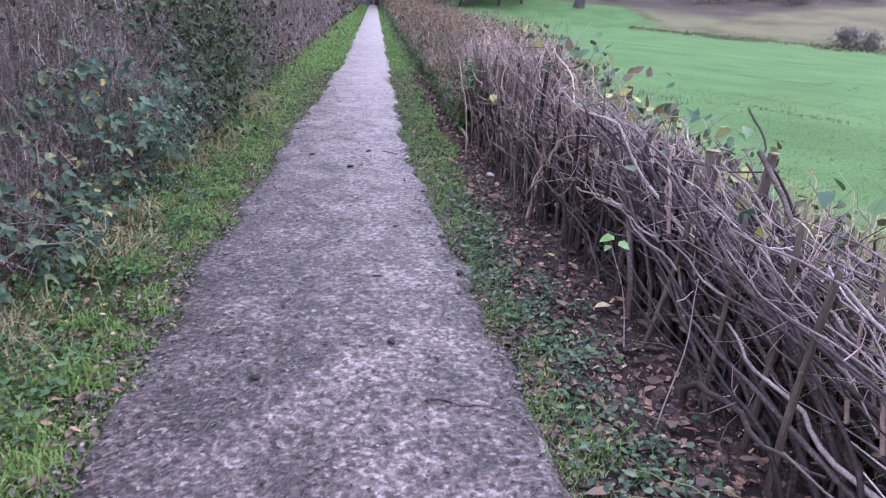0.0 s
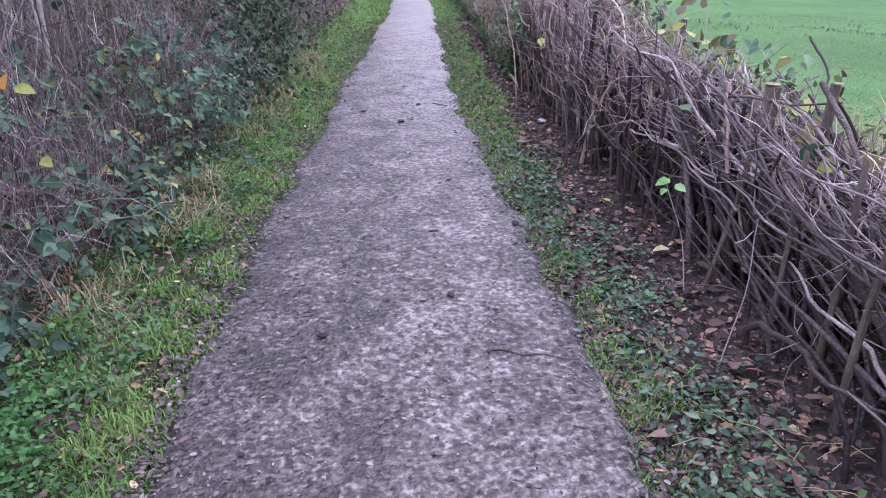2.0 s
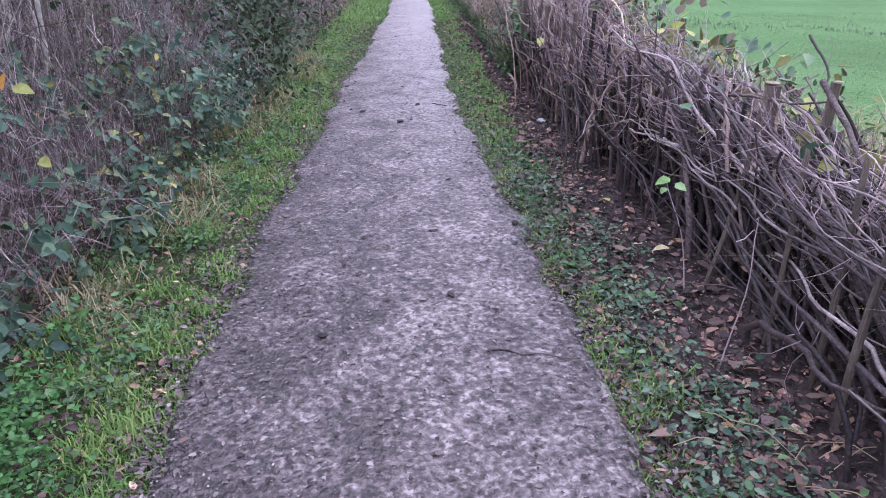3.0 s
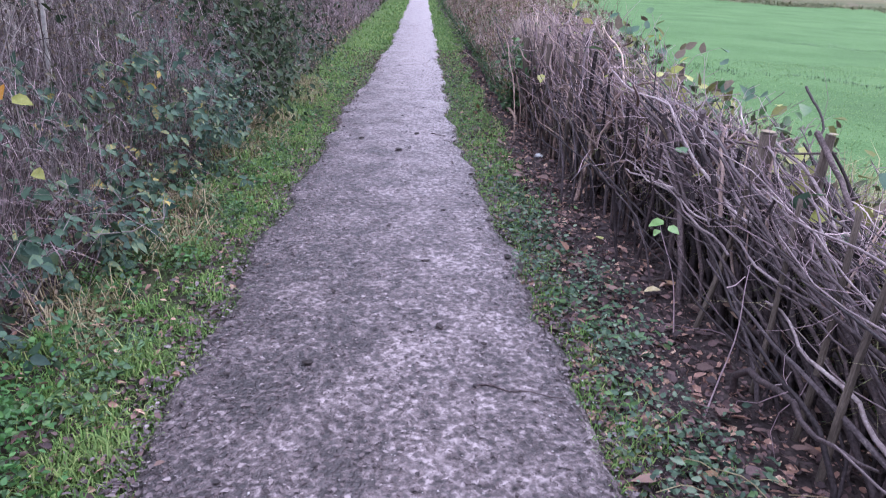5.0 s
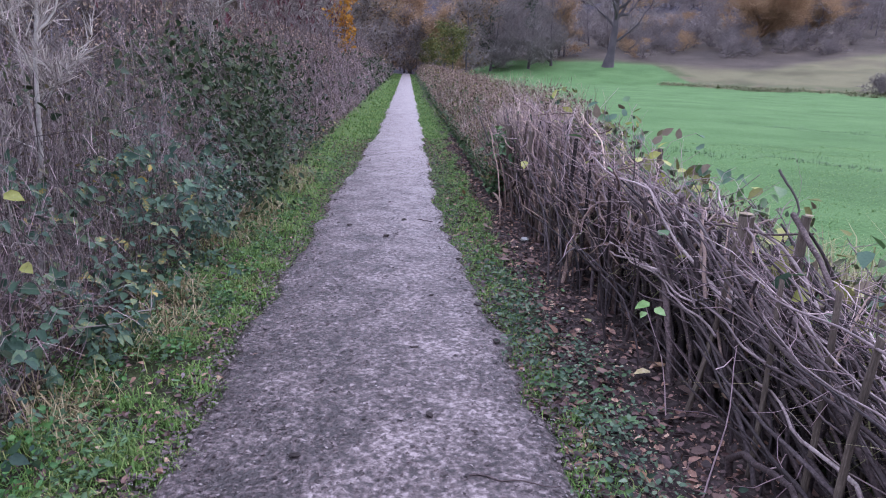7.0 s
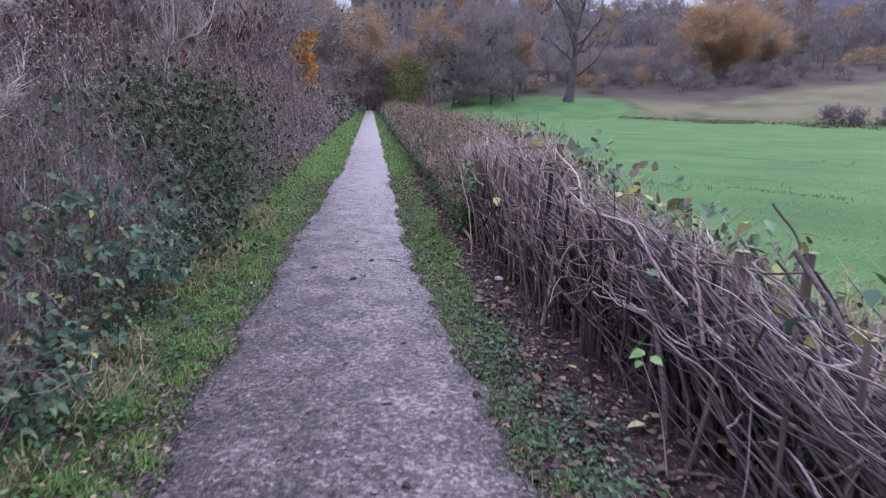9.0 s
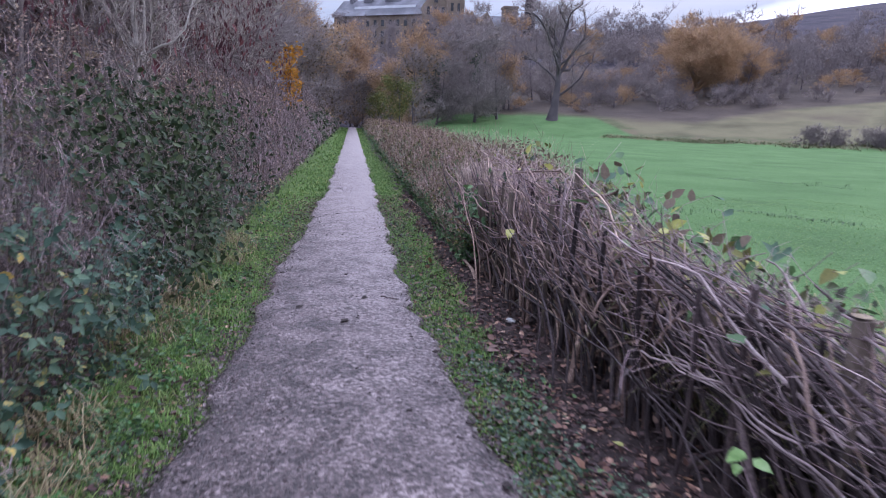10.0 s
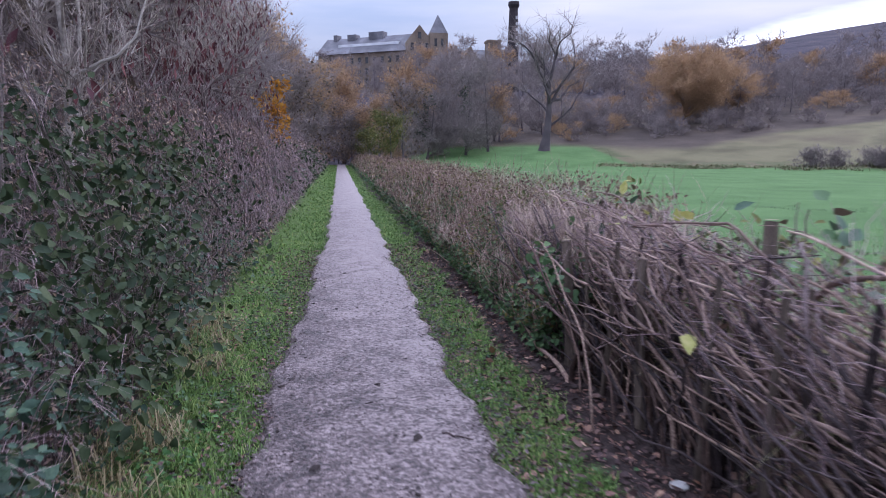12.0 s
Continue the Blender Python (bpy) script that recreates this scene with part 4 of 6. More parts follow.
        a, b, c = np.array(a), np.array(b), np.array(c)
        Q = (a * (1 - t) ** 2 + 2 * b * t * (1 - t) + c * t ** 2)[None] + wander(rng, 1, 12, 0.02)
        V, F = tubes(Q, r * (1 - 0.4 * t[None, :, 0]), 7)
        link_mesh("cut_branch", V, [F], BARK_PIECE, hedge, smooth=True)
    # upright stools and small growth at the foot
    n, m = 300, 6
    t = np.linspace(0, 1, m)[None]
    b = -0.8 + 10.2 * rng.random(n)
    b = np.stack([hedge_line(b) - 0.1 + 0.38 * rng.random(n), b], -1)
    U = np.stack([b[:, :1] + rng.normal(size=(n, 1)) * 0.09 * t, b[:, 1:] + (0.05 + rng.normal(size=(n, 1)) * 0.14) * t, height(b[:, :1], b[:, 1:]) - 0.02 + (0.45 + 0.4 * rng.random((n, 1))) * t], -1) + wander(rng, n, m, 0.04)
    V, F = tubes(U, (0.006 + 0.012 * rng.random((n, 1)) ** 2) * (1 - 0.5 * t), 5)
    tagged(link_mesh("foot_growth", V, [F], BARK_SHADED, hedge, "upright stems at the foot, coloured dark for shade", smooth=True), kind="stuff")
    # hewn stakes along the face and slighter ones within
    spots = [(1.55, 1.72, 0.86, 0.014), (1.6, 1.98, 0.92, 0.013), (1.58, 2.3, 0.86, 0.012), (1.56, 2.9, 0.92, 0.014), (1.6, 3.45, 0.98, 0.017), (1.52, 3.75, 0.92, 0.012), (1.48, 4.2, 0.9, 0.013), (1.46, 4.75, 1.0, 0.014),
             (1.42, 5.3, 1.06, 0.018), (1.4, 6.2, 1.04, 0.016), (1.4, 7.4, 1.04, 0.017), (1.42, 7.75, 1.1, 0.015)]
    y = -0.5
    while y < 8.6:
        spots.append((float(hedge_line(y)) - 0.15 + 0.3 * rng.random(), y, float(hedge_top(y)) + 0.05 + 0.14 * rng.random() ** 2, 0.008 + 0.008 * rng.random()))
        y += 0.35 + 0.35 * rng.random()
    for x, y, top, r in spots:
        st = part("stake", capped_stake(r, top, rng, r * 0.6), BARK_PIECE if rng.random() < 0.35 else POST, hedge)
        st.matrix_basis = pose(x, y, float(height(x, y)) - 0.03, rng.normal() * 3, rng.normal() * 3, rng.random() * 360)
    return hedge


build_hedge()


def fence_posts():
    rng = np.random.default_rng(37)
    for x, y, top, r in ((1.82, 3.15, 0.93, 0.044), (1.92, 2.8, 1.0, 0.024), (1.85, 6.41, 1.21, 0.04), (2.18, 5.36, 1.0, 0.026), (1.43, 5.7, 1.02, 0.02), (2.1, 1.75, 0.95, 0.04),
                         (1.9, 1.05, 0.9, 0.033), (1.41, 8.03, 0.92, 0.04), (1.44, 6.9, 0.95, 0.03), (1.95, 8.9, 1.15, 0.03)):
        p = tagged(new("hedge_post"), "weathered round wooden post standing in the laid hedge", "post", "posts in the hedge")
        z = float(height(x, y)) - 0.04
        p.matrix_basis = pose(x, y, z, rng.normal() * 2, rng.normal() * 2, rng.random() * 360)
        part("shaft", capped_stake(r, top - z - 0.004, rng, 0.004), POST, p)
        bm = bmesh.new()
        bmesh.ops.create_circle(bm, cap_ends=True, segments=10, radius=r * 0.8)
        bmesh.ops.translate(bm, verts=bm.verts, vec=(0, 0, top - z + 0.006))
        part("sawn_top", bm, CUT, p, "pale sawn end grain")


fence_posts()


def single_leaf(name, at, yaw, pitch, size, material, label, wide=1.1, stem=None):
    """One leaf that can be picked out, with its stalk."""
    thing = tagged(new(name), label, "leaf")
    thing.matrix_basis = pose(*at, 0, -pitch, yaw)
    V, F = leaves(np.array([[0.012, 0, 0.0]]), np.array([[1.0, 0, 0]]), np.array([[0, 0, 1.0]]), size, wide)
    link_mesh("blade", V, F, material, thing)
    P = np.array([[[-0.02, 0, -0.004], [0, 0, 0.001], [0.02, 0, 0.0]]])
    V, F = tubes(P, np.full((1, 3), 0.0012), 4)
    link_mesh("stalk", V, [F], TWIG, thing)


for at, yaw, pitch, size, material, label, wide in (
        ((1.22, 6.02, 0.78), 250, -35, 0.11, YELLOW_LEAF, "yellow-green leaf caught on the hedge twigs", 1.2),
        ((1.56, 5.05, 1.22), 90, 70, 0.12, DEAD, "withered brown leaf standing on the hedge top", 1.0),
        ((2.13, 3.7, 0.97), 250, 10, 0.11, YELLOW_LEAF, "yellow leaf on a shoot behind the hedge", 1.2),
        ((1.7, 3.46, 0.74), 200, 15, 0.07, LITTER_PIECE, "rusty brown leaf caught in the hedge", 1.1),
        ((1.5, 3.24, 0.035), 200, 4, 0.11, BUFF_LEAF, "buff fallen leaf lying under the hedge", 1.1),
        ((1.36, 3.95, 0.035), 120, 5, 0.07, YELLOW_LEAF, "yellow fallen leaf lying under the hedge", 1.1),
        ((1.75, 4.6, 0.97), 60, 20, 0.1, YELLOW_LEAF, "yellow-green leaf on the hedge top", 1.1),
        ((1.62, 4.9, 0.9), 300, -20, 0.09, GREEN_LEAF, "pale green leaf on the hedge top", 1.1),
        ((1.9, 4.35, 0.98), 120, 30, 0.09, YELLOW_LEAF, "yellow-green leaf on the hedge top", 1.1),
        ((1.3, 4.9, 0.62), 180, -30, 0.07, DEAD, "withered brown leaf on the hedge face", 1.0)):
    single_leaf("leaf", at, yaw, pitch, size, material, label, wide)


def pebble():
    rng = np.random.default_rng(5)
    bm = bmesh.new()
    bmesh.ops.create_icosphere(bm, subdivisions=2, radius=0.035)
    for v in bm.verts:
        v.co = Vector((v.co.x * 1.25, v.co.y, v.co.z * 0.6)) * (1 + 0.12 * rng.normal())
    me = bpy.data.meshes.new("pale_stone")
    bm.to_mesh(me)
    bm.free()
    me.materials.append(PALE_STONE)
    ob = tagged(new("stone", me), "small pale stone on the soil beside the path", "stone")
    ob.location = (1.287, 6.14, 0.02)


pebble()


def sprig(base, tip, leaf_spots, label):
    """A wiry shoot with a few leaves."""
    thing = tagged(new("bramble_sprig"), label, "bramble")
    t = np.linspace(0, 1, 9)[None, :, None]
    b, e = np.array(base), np.array(tip)
    P = b + (e - b) * t + 0.02 * np.sin(t * np.array([5.0, 7.0, 3.0]))
    V, F = tubes(P, 0.0035 - 0.0018 * t[..., 0], 6)
    link_mesh("stem", V, [F], TWIG, thing, smooth=True)
    for at, yaw, size, material in leaf_spots:
        a = radians(yaw)
        V, F = leaves(np.array([at]), np.array([[math.cos(a), math.sin(a), -0.2]]), np.array([[-0.35, -0.5, 0.8]]), size, 1.15)
        link_mesh("leaf", V, F, material, thing)


sprig((1.42, 2.8, 0.0), (1.33, 2.95, 0.52), (((1.33, 2.95, 0.52), 200, 0.085, GREEN_LEAF), ((1.35, 2.93, 0.5), 300, 0.07, GREEN_LEAF), ((1.32, 2.96, 0.47), 230, 0.06, GREEN_LEAF)), "wiry bramble sprig with pale green leaves before the hedge")
sprig((1.3, 2.1, 0.0), (1.42, 2.2, 0.6), (), "thin bare sprig rising from the litter before the hedge")
sprig((-1.7, 2.9, 0.1), (-1.5, 2.85, 0.66), (((-1.5, 2.85, 0.66), 320, 0.09, YELLOW_LEAF), ((-1.5, 2.8, 0.6), 280, 0.1, BRAMBLE), ((-1.53, 2.88, 0.55), 340, 0.1, BRAMBLE)), "bramble sprig with one yellow leaf before the thicket")
sprig((-1.8, 3.0, 0.3), (-1.62, 2.9, 1.0), (((-1.62, 2.9, 1.0), 300, 0.12, AMBER), ((-1.6, 2.95, 0.95), 350, 0.1, YELLOW_LEAF), ((-1.63, 2.92, 0.9), 250, 0.1, OLIVE)), "bramble sprig with orange and yellow leaves before the thicket")


def fallen_leaves():
    rng = np.random.default_rng(23)
    meshes = []
    for k in range(6):
        V, F = leaves(np.zeros((1, 3)), np.array([[1.0, 0, 0.0]]), np.array([[0, 0, 1.0]]), 1.0, 0.7 + 0.15 * k)
        V[:, 2] += 0.25 * V[:, 0] ** 2 * rng.normal() * 0.5 + 0.12 * np.abs(V[:, 1]) * rng.normal()
        ob = link_mesh("fallen_leaf", V, F, LITTER_PIECE)
        meshes.append(ob)
    for k in range(230):
        if k < 6:
            ob = meshes[k]
        else:
            ob = new("fallen_leaf", meshes[k % 6].data)
        y = 0.7 + 8 * rng.random() ** 1.4
        x = float(edge_right(y)) + 0.05 + 0.95 * rng.random()
        sz = 0.045 + 0.05 * rng.random()
        if k % 7 == 0:
            x, sz = float(edge_left(y)) - 0.12 + 0.2 * rng.normal(), 0.04
        ob.matrix_basis = pose(x, y, max(float(height(x, y)), 0.0) + 0.028, rng.normal() * 14, rng.normal() * 14, rng.random() * 360) @ Matrix.Scale(sz, 4)
        tagged(ob, "brown curled fallen leaf lying on the ground", "leaf", "fallen leaves")


fallen_leaves()


def path_clutter():
    """A dark twig and damp clods and leaves on the gravel."""
    rng = np.random.default_rng(27)
    t = np.linspace(0, 1, 12)[None, :, None]
    for a, b, r in (((0.43, 2.28, 0.012), (0.78, 2.2, 0.014), 0.004), ((0.3, 6.9, 0.014), (0.45, 6.8, 0.014), 0.006), ((-0.1, 7.4, 0.014), (0.1, 7.5, 0.014), 0.005)):
        P = np.array(a) + (np.array(b) - np.array(a)) * t + 0.012 * np.sin(t * np.array([9.0, 13.0, 0.0]))
        V, F = tubes(P, r * (1 - 0.5 * t[..., 0]), 6)
        tagged(link_mesh("fallen_twig", V, [F], BARK_PIECE, smooth=True), "thin dark fallen twig lying on the gravel path", "twig", "twigs on the path")
    spots = [(0.72, 3.66, 0.03), (0.0, 6.17, 0.035), (0.16, 6.85, 0.035), (0.66, 4.3, 0.025)]
    for k in range(26):
        y = 2.2 + 10 * rng.random()
        spots.append((float(edge_left(y)) + 0.1 + 1.35 * rng.random() ** (0.7 if k % 2 else 1.4), y, 0.009 + 0.013 * rng.random()))
    for x, y, size in spots:
        bm = bmesh.new()
        bmesh.ops.create_icosphere(bm, subdivisions=1, radius=size)
        for v in bm.verts:
            v.co = Vector((v.co.x * 1.3, v.co.y * 0.8, v.co.z * 0.4)) * (1 + 0.25 * rng.normal())
        me = bpy.data.meshes.new("clod")
        bm.to_mesh(me)
        bm.free()
        me.materials.append(CLOD)
        ob = tagged(new("clod", me), "small dark damp clod of soil on the path", "clod", "clods on the path")
        ob.matrix_basis = pose(x, y, 0.016, 0, 0, rng.random() * 360)


path_clutter()


def ground_ivy():
    rng = np.random.default_rng(25)
    n = 58
    cy = 1.1 + 4.2 * rng.random(n) ** 1.1
    cx = edge_right(cy) + 0.02 + 0.36 * rng.random(n)
    src = np.repeat(np.arange(n), 46)
    k = len(src)
    x, y = cx[src] + rng.normal(size=k) * 0.07, cy[src] + rng.normal(size=k) * 0.13
    at = np.stack([x, y, np.maximum(height(x, y), 0) + 0.015 + 0.06 * rng.random(k)], -1)
    a = rng.random(k) * 6.28
    V, F = leaves(at, np.stack([np.cos(a), np.sin(a), rng.normal(size=k) * 0.3], -1), np.array([0, 0, 1.0]) + rng.normal(size=(k, 3)) * 0.75, 0.01 + 0.032 * rng.random(k) ** 1.3, 1.1)
    tagged(link_mesh("ground_ivy", V, F, GROUND_IVY), "patches of blue-green ivy on the litter beside the path", "ivy", kind="stuff")


ground_ivy()


# ---------------------------------------------------------------- uncut hedge farther on
def build_far_hedge():
    rng = np.random.default_rng(41)
    hedge = tagged(new("overgrown_hedge"), "uncut twiggy hedge with buff dead growth and green bramble foot", "hedge")
    pieces, leafy, gold, dead, fuzz = [], [], [], [], []

    def lift(x, y):
        """Height of the growth: low on the path side, full at the crest, uneven along the way."""
        return (0.42 + 0.68 * smooth_step(x, 1.2, 1.95)) * (1 + 0.14 * ripple(x, y, 0.9) + 0.08 * ripple(x, y, 2.7, 3))
    for y0, y1, n, r, ls in ((8.2, 16, 1900, 0.0035, 0.055), (16, 30, 1700, 0.006, 0.08), (30, 88, 2200, 0.013, 0.13)):
        y = y0 + (y1 - y0) * rng.random(n)
        x = 1.3 + 1.25 * rng.random(n)
        t = np.linspace(0, 1, 5)[None]
        h = (0.8 + 0.4 * rng.random((n, 1))) * lift(x, y)[:, None]
        P = np.stack([x[:, None] + rng.normal(size=(n, 1)) * 0.2 * t, y[:, None] + (0.15 + rng.normal(size=(n, 1)) * 0.35) * t, height(x, y)[:, None] + h * t], -1) + wander(rng, n, 5, 0.05)
        pieces.append(tubes(P, r * (0.5 + rng.random((n, 1))) * (1 - 0.7 * t), 3))
        k = n * 2
        src = rng.integers(0, n, k)
        a = P[src, rng.integers(2, 5, k)]
        pieces.append(blades(a, rng.normal(size=(k, 3)) * np.array([0.6, 0.6, 0.4]) + np.array([0, 0, 0.5]), 0.12 + 0.25 * rng.random(k), r * 0.5, 0.2))

        def on_face(k, lo, hi, deep):
            yy, xx = y0 + (y1 - y0) * rng.random(k), 1.2 + deep * rng.random(k)
            return np.stack([xx, yy, height(xx, yy) + lift(xx, yy) * (lo + (hi - lo) * rng.random(k))], -1)
        for k, lo, hi, deep, heap, size, wide, cut in ((n * 8, 0.08, 0.9, 0.6, leafy, 1.0, 1.1, -0.3), (n * 3, 0.25, 1.1, 0.9, gold, 0.9, 1.15, 0.0), (n * 7, 0.5, 1.15, 1.3, dead, 0.75, 0.85, -0.35)):
            at = on_face(k, lo, hi, deep)
            at = at[ripple(at[:, 1] * 1.2, at[:, 2] * 2, 1.5, wide) > cut]
            k = len(at)
            heap.append(leaves(at, rng.normal(size=(k, 3)) + np.array([-0.6, -0.3, 0]), rng.normal(size=(k, 3)) * 0.5 + np.array([-0.4, -0.2, 0.8]), ls * size * (0.5 + 0.8 * rng.random(k)), wide))
        at = on_face(n * 2, 0.6, 1.0, 1.35)
        fuzz.append(blades(at, rng.normal(size=(n * 2, 3)) * 0.6 + np.array([0, 0.1, 1.0]), 0.12 + 0.22 * rng.random(n * 2), r * 0.8, 0.5))
    k = 5000
    yy = 6.5 + 4 * rng.random(k)
    xx = 1.45 + 1.0 * rng.random(k)
    at = np.stack([xx, yy, hedge_top(yy) - 0.28 + 0.2 * rng.random(k)], -1)
    keep = rng.random(k) < smooth_step(yy, 6.5, 9)
    fuzz.append(blades(at[keep], rng.normal(size=(keep.sum(), 3)) * 0.45 + np.array([0, 0.25, 1.0]), 0.18 + 0.22 * rng.random(keep.sum()), 0.0034, 0.5))
    for name, data, material, label in (("brushwood", pieces, ROD_PALER, "buff and mauve twigs"), ("bramble_growth", leafy, WEED, "dull green bramble leaves on the face"), ("yellow_foliage", gold, OLIVE, "yellowing leaves"),
                                        ("withered_foliage", dead, RUSSET, "withered russet leaves"), ("dead_growth", fuzz, FAR_BUFF, "bleached dead stalks")):
        V, F = joined(*data)
        tagged(link_mesh(name, V, F, material, hedge, label), kind="stuff")
    # dark green leaves on the stump where the laid hedge begins
    n = 150
    at = np.array([1.36, 8.35, 0.62]) + rng.normal(size=(n, 3)) * np.array([0.1, 0.22, 0.13])
    V, F = leaves(at, rng.normal(size=(n, 3)) + np.array([-0.5, -0.5, -0.2]), rng.normal(size=(n, 3)) * 0.4 + np.array([-0.5, -0.4, 0.7]), 0.05 + 0.05 * rng.random(n), 1.1)
    tagged(link_mesh("bramble_leaves", V, F, WEED), "cluster of green bramble leaves beside the hedge stump", "bramble", kind="stuff")


build_far_hedge()


def behind_hedge():
    """Rough grass and dead stalks on the field side, and short turf beyond."""
    rng = np.random.default_rng(43)
    n = 2600
    y = 0.2 + 12 * rng.random(n)
    x = hedge_line(y) + 0.28 + 0.9 * rng.random(n) ** 1.2
    a = scatter_blades(rng, x, y, 10, 0.62 + 0.5 * rng.random(n), 0.0038, 0.32, 0.7, clump=0.07)
    n = 9000
    y = 0.5 + 16 * rng.random(n)
    x = 2.5 + 9 * rng.random(n) ** 1.4
    b = scatter_blades(rng, x, y, 6, 0.035 + 0.04 * rng.random(n), 0.005, 0.9, 0.8, clump=0.14)
    # yellowing bramble mass against the back of the laid hedge
    n = 2600
    y = 2.2 + 7 * rng.random(n)
    x = hedge_line(y) + 0.2 + 0.55 * rng.random(n)
    at = np.stack([x, y, height(x, y) + (0.35 + 0.68 * rng.random(n)) * hedge_top(y) + 0.08 * rng.random(n)], -1)
    at = at[ripple(at[:, 1] * 1.2, at[:, 2] * 2, 2.0, 6) > -0.15]
    V, F = leaves(at, rng.normal(size=(len(at), 3)) + np.array([-0.2, -0.3, 0]), rng.normal(size=(len(at), 3)) * 0.7 + np.array([-0.3, -0.3, 0.7]), 0.035 + 0.05 * rng.random(len(at)), 1.1)
    tagged(link_mesh("bramble_mass", V, F, DULL), "olive and yellowing bramble leaves behind the laid hedge", "brambles", kind="stuff")
    n = 80
    k = rng.integers(0, 5, n)
    cx, cy, lx = np.array([6.0, 7.6, 8.5, 12.6, 14.0])[k], np.array([13.6, 13.4, 12.4, 22.0, 21.0])[k], np.array([0.5, 0.6, 0.5, 0.9, 1.2])[k]
    x = cx + lx * rng.normal(size=n) * 0.6
    y = cy - 0.5 * (x - cx) + 0.4 * rng.normal(size=n)
    V, F = scatter_blades(rng, x, y, 12, 0.08 + 0.09 * rng.random(n), 0.005, 0.6, 0.8, clump=0.12)
    tagged(link_mesh("tussocks", V, F, WEED), "dark green tussocks in lines across the pasture", "grass", kind="stuff")
    V, F = a
    tagged(link_mesh("sere_grass", V, F, SERE), "long yellowing grass along the back of the hedge", "grass", kind="stuff")
    V, F = b
    tagged(link_mesh("pasture_grass", V, F, ROUGH_GRASS), "rough green grass at the field edge behind the hedge", "grass", kind="stuff")
    n = 2400
    y = 0.2 + 12 * rng.random(n)
    x = hedge_line(y) + 0.24 + 0.6 * rng.random(n)
    V, F = scatter_blades(rng, x, y, 6, 0.65 + 0.45 * rng.random(n), 0.0026, 0.35, 0.6, clump=0.06)
    tagged(link_mesh("dead_stalks", V, F, STRAW), "bleached dead stalks standing behind the laid hedge", "dry grass", kind="stuff")


behind_hedge()


def briars():
    """Yellowing bramble shoots that climb through the back of the laid hedge."""
    rng = np.random.default_rng(47)
    for k in range(110):
        x, y = 1.85 + 0.45 * rng.random(), 1.0 + 8.2 * rng.random()
        thing = tagged(new("briar"), "yellowing bramble shoot behind the laid hedge", "bramble", "briars behind the hedge")
        z = float(height(x, y))
        top = float(hedge_top(y)) + 0.02 + 0.22 * rng.random()
        t = np.linspace(0, 1, 10)[:, None]
        P = np.concatenate([x + 0.1 * rng.normal() * t + 0.25 * t ** 2 * rng.normal(), y + 0.3 * rng.normal() * t, z + (top - z) * (1.25 * t - 0.25 * t ** 3)], 1)[None] + wander(rng, 1, 10, 0.05)
        V, F = tubes(P, 0.0028 * (1 - 0.5 * t[None, :, 0]), 5)
        link_mesh("shoot", V, [F], TWIG, thing, smooth=True)
        for j in range(7):
            at = P[0, 4 + j % 6] + rng.normal(size=3) * 0.03
            V, F = leaves(at[None], rng.normal(size=(1, 3)), rng.normal(size=(1, 3)) * 0.4 + np.array([[0, -0.3, 1]]), 0.06 + 0.07 * rng.random(), 1.2)
            link_mesh("leaf", V, F, (YELLOW_LEAF, OLIVE, DEAD, BRAMBLE, OLIVE, WEED)[int(rng.random() * 6)], thing)


briars()


def dry_stalks():
    """Bent bleached stalks lying by the path."""
    rng = np.random.default_rng(49)
    for k in range(13):
        x, y = 1.12 + 0.35 * rng.random(), 1.4 + 0.45 * rng.random()
        a, L = rng.random() * 6.28, 0.1 + 0.16 * rng.random()
        t = np.linspace(0, 1, 7)[:, None]
        bend = np.where(t > 0.6, (t - 0.6) * 0.9, 0)
        P = np.concatenate([x + math.cos(a) * L * t, y + math.sin(a) * L * t, float(height(x, y)) + 0.01 + L * 0.55 * (t - bend * 1.6)], 1)[None]
        V, F = tubes(P, np.full((1, 7), 0.0018), 5)
        ob = link_mesh("dry_stalk", V, [F], STRAW, smooth=True)
        tagged(ob, "bent bleached plant stalk on the litter beside the path", "stalk", "dry stalks by the path")


dry_stalks()


def far_rushes():
    """Rushes along the far edge of the pasture."""
    rng = np.random.default_rng(45)
    n = 1700
    az = np.radians(20 + 42 * rng.random(n))
    r = 75.5 + (2 + 6 * smooth_step(np.degrees(az), 30, 48)) * rng.random(n)
    V, F = scatter_blades(rng, r * np.sin(az), r * np.cos(az), 6, 0.25 + 0.35 * rng.random(n), 0.04, 0.5, 0.7, clump=0.35)
    tagged(link_mesh("rushes", V, F, HOLLY_GRASS), "dark olive rushes along the far edge of the pasture", "rushes", kind="stuff")


far_rushes()


# ---------------------------------------------------------------- thicket beside the path
def thicket_front(y, z):
    """How far from the path the face of the thicket stands at height z."""
    return -1.38 - 0.12 * np.minimum(z, 0.5) - 0.55 * np.clip(z - 0.5, 0, 1.0) - 0.35 * np.maximum(z - 1.5, 0) - (0.2 * ripple(y, z * 2, 1.3) + 0.22 * ripple(y * 0.6, z, 1.1, 3)) * smooth_step(z, 0.1, 0.7) - 0.11 * ripple(y * 3, z * 5, 1.1, 2) - 0.2 * smooth_step(y, 14, 30)


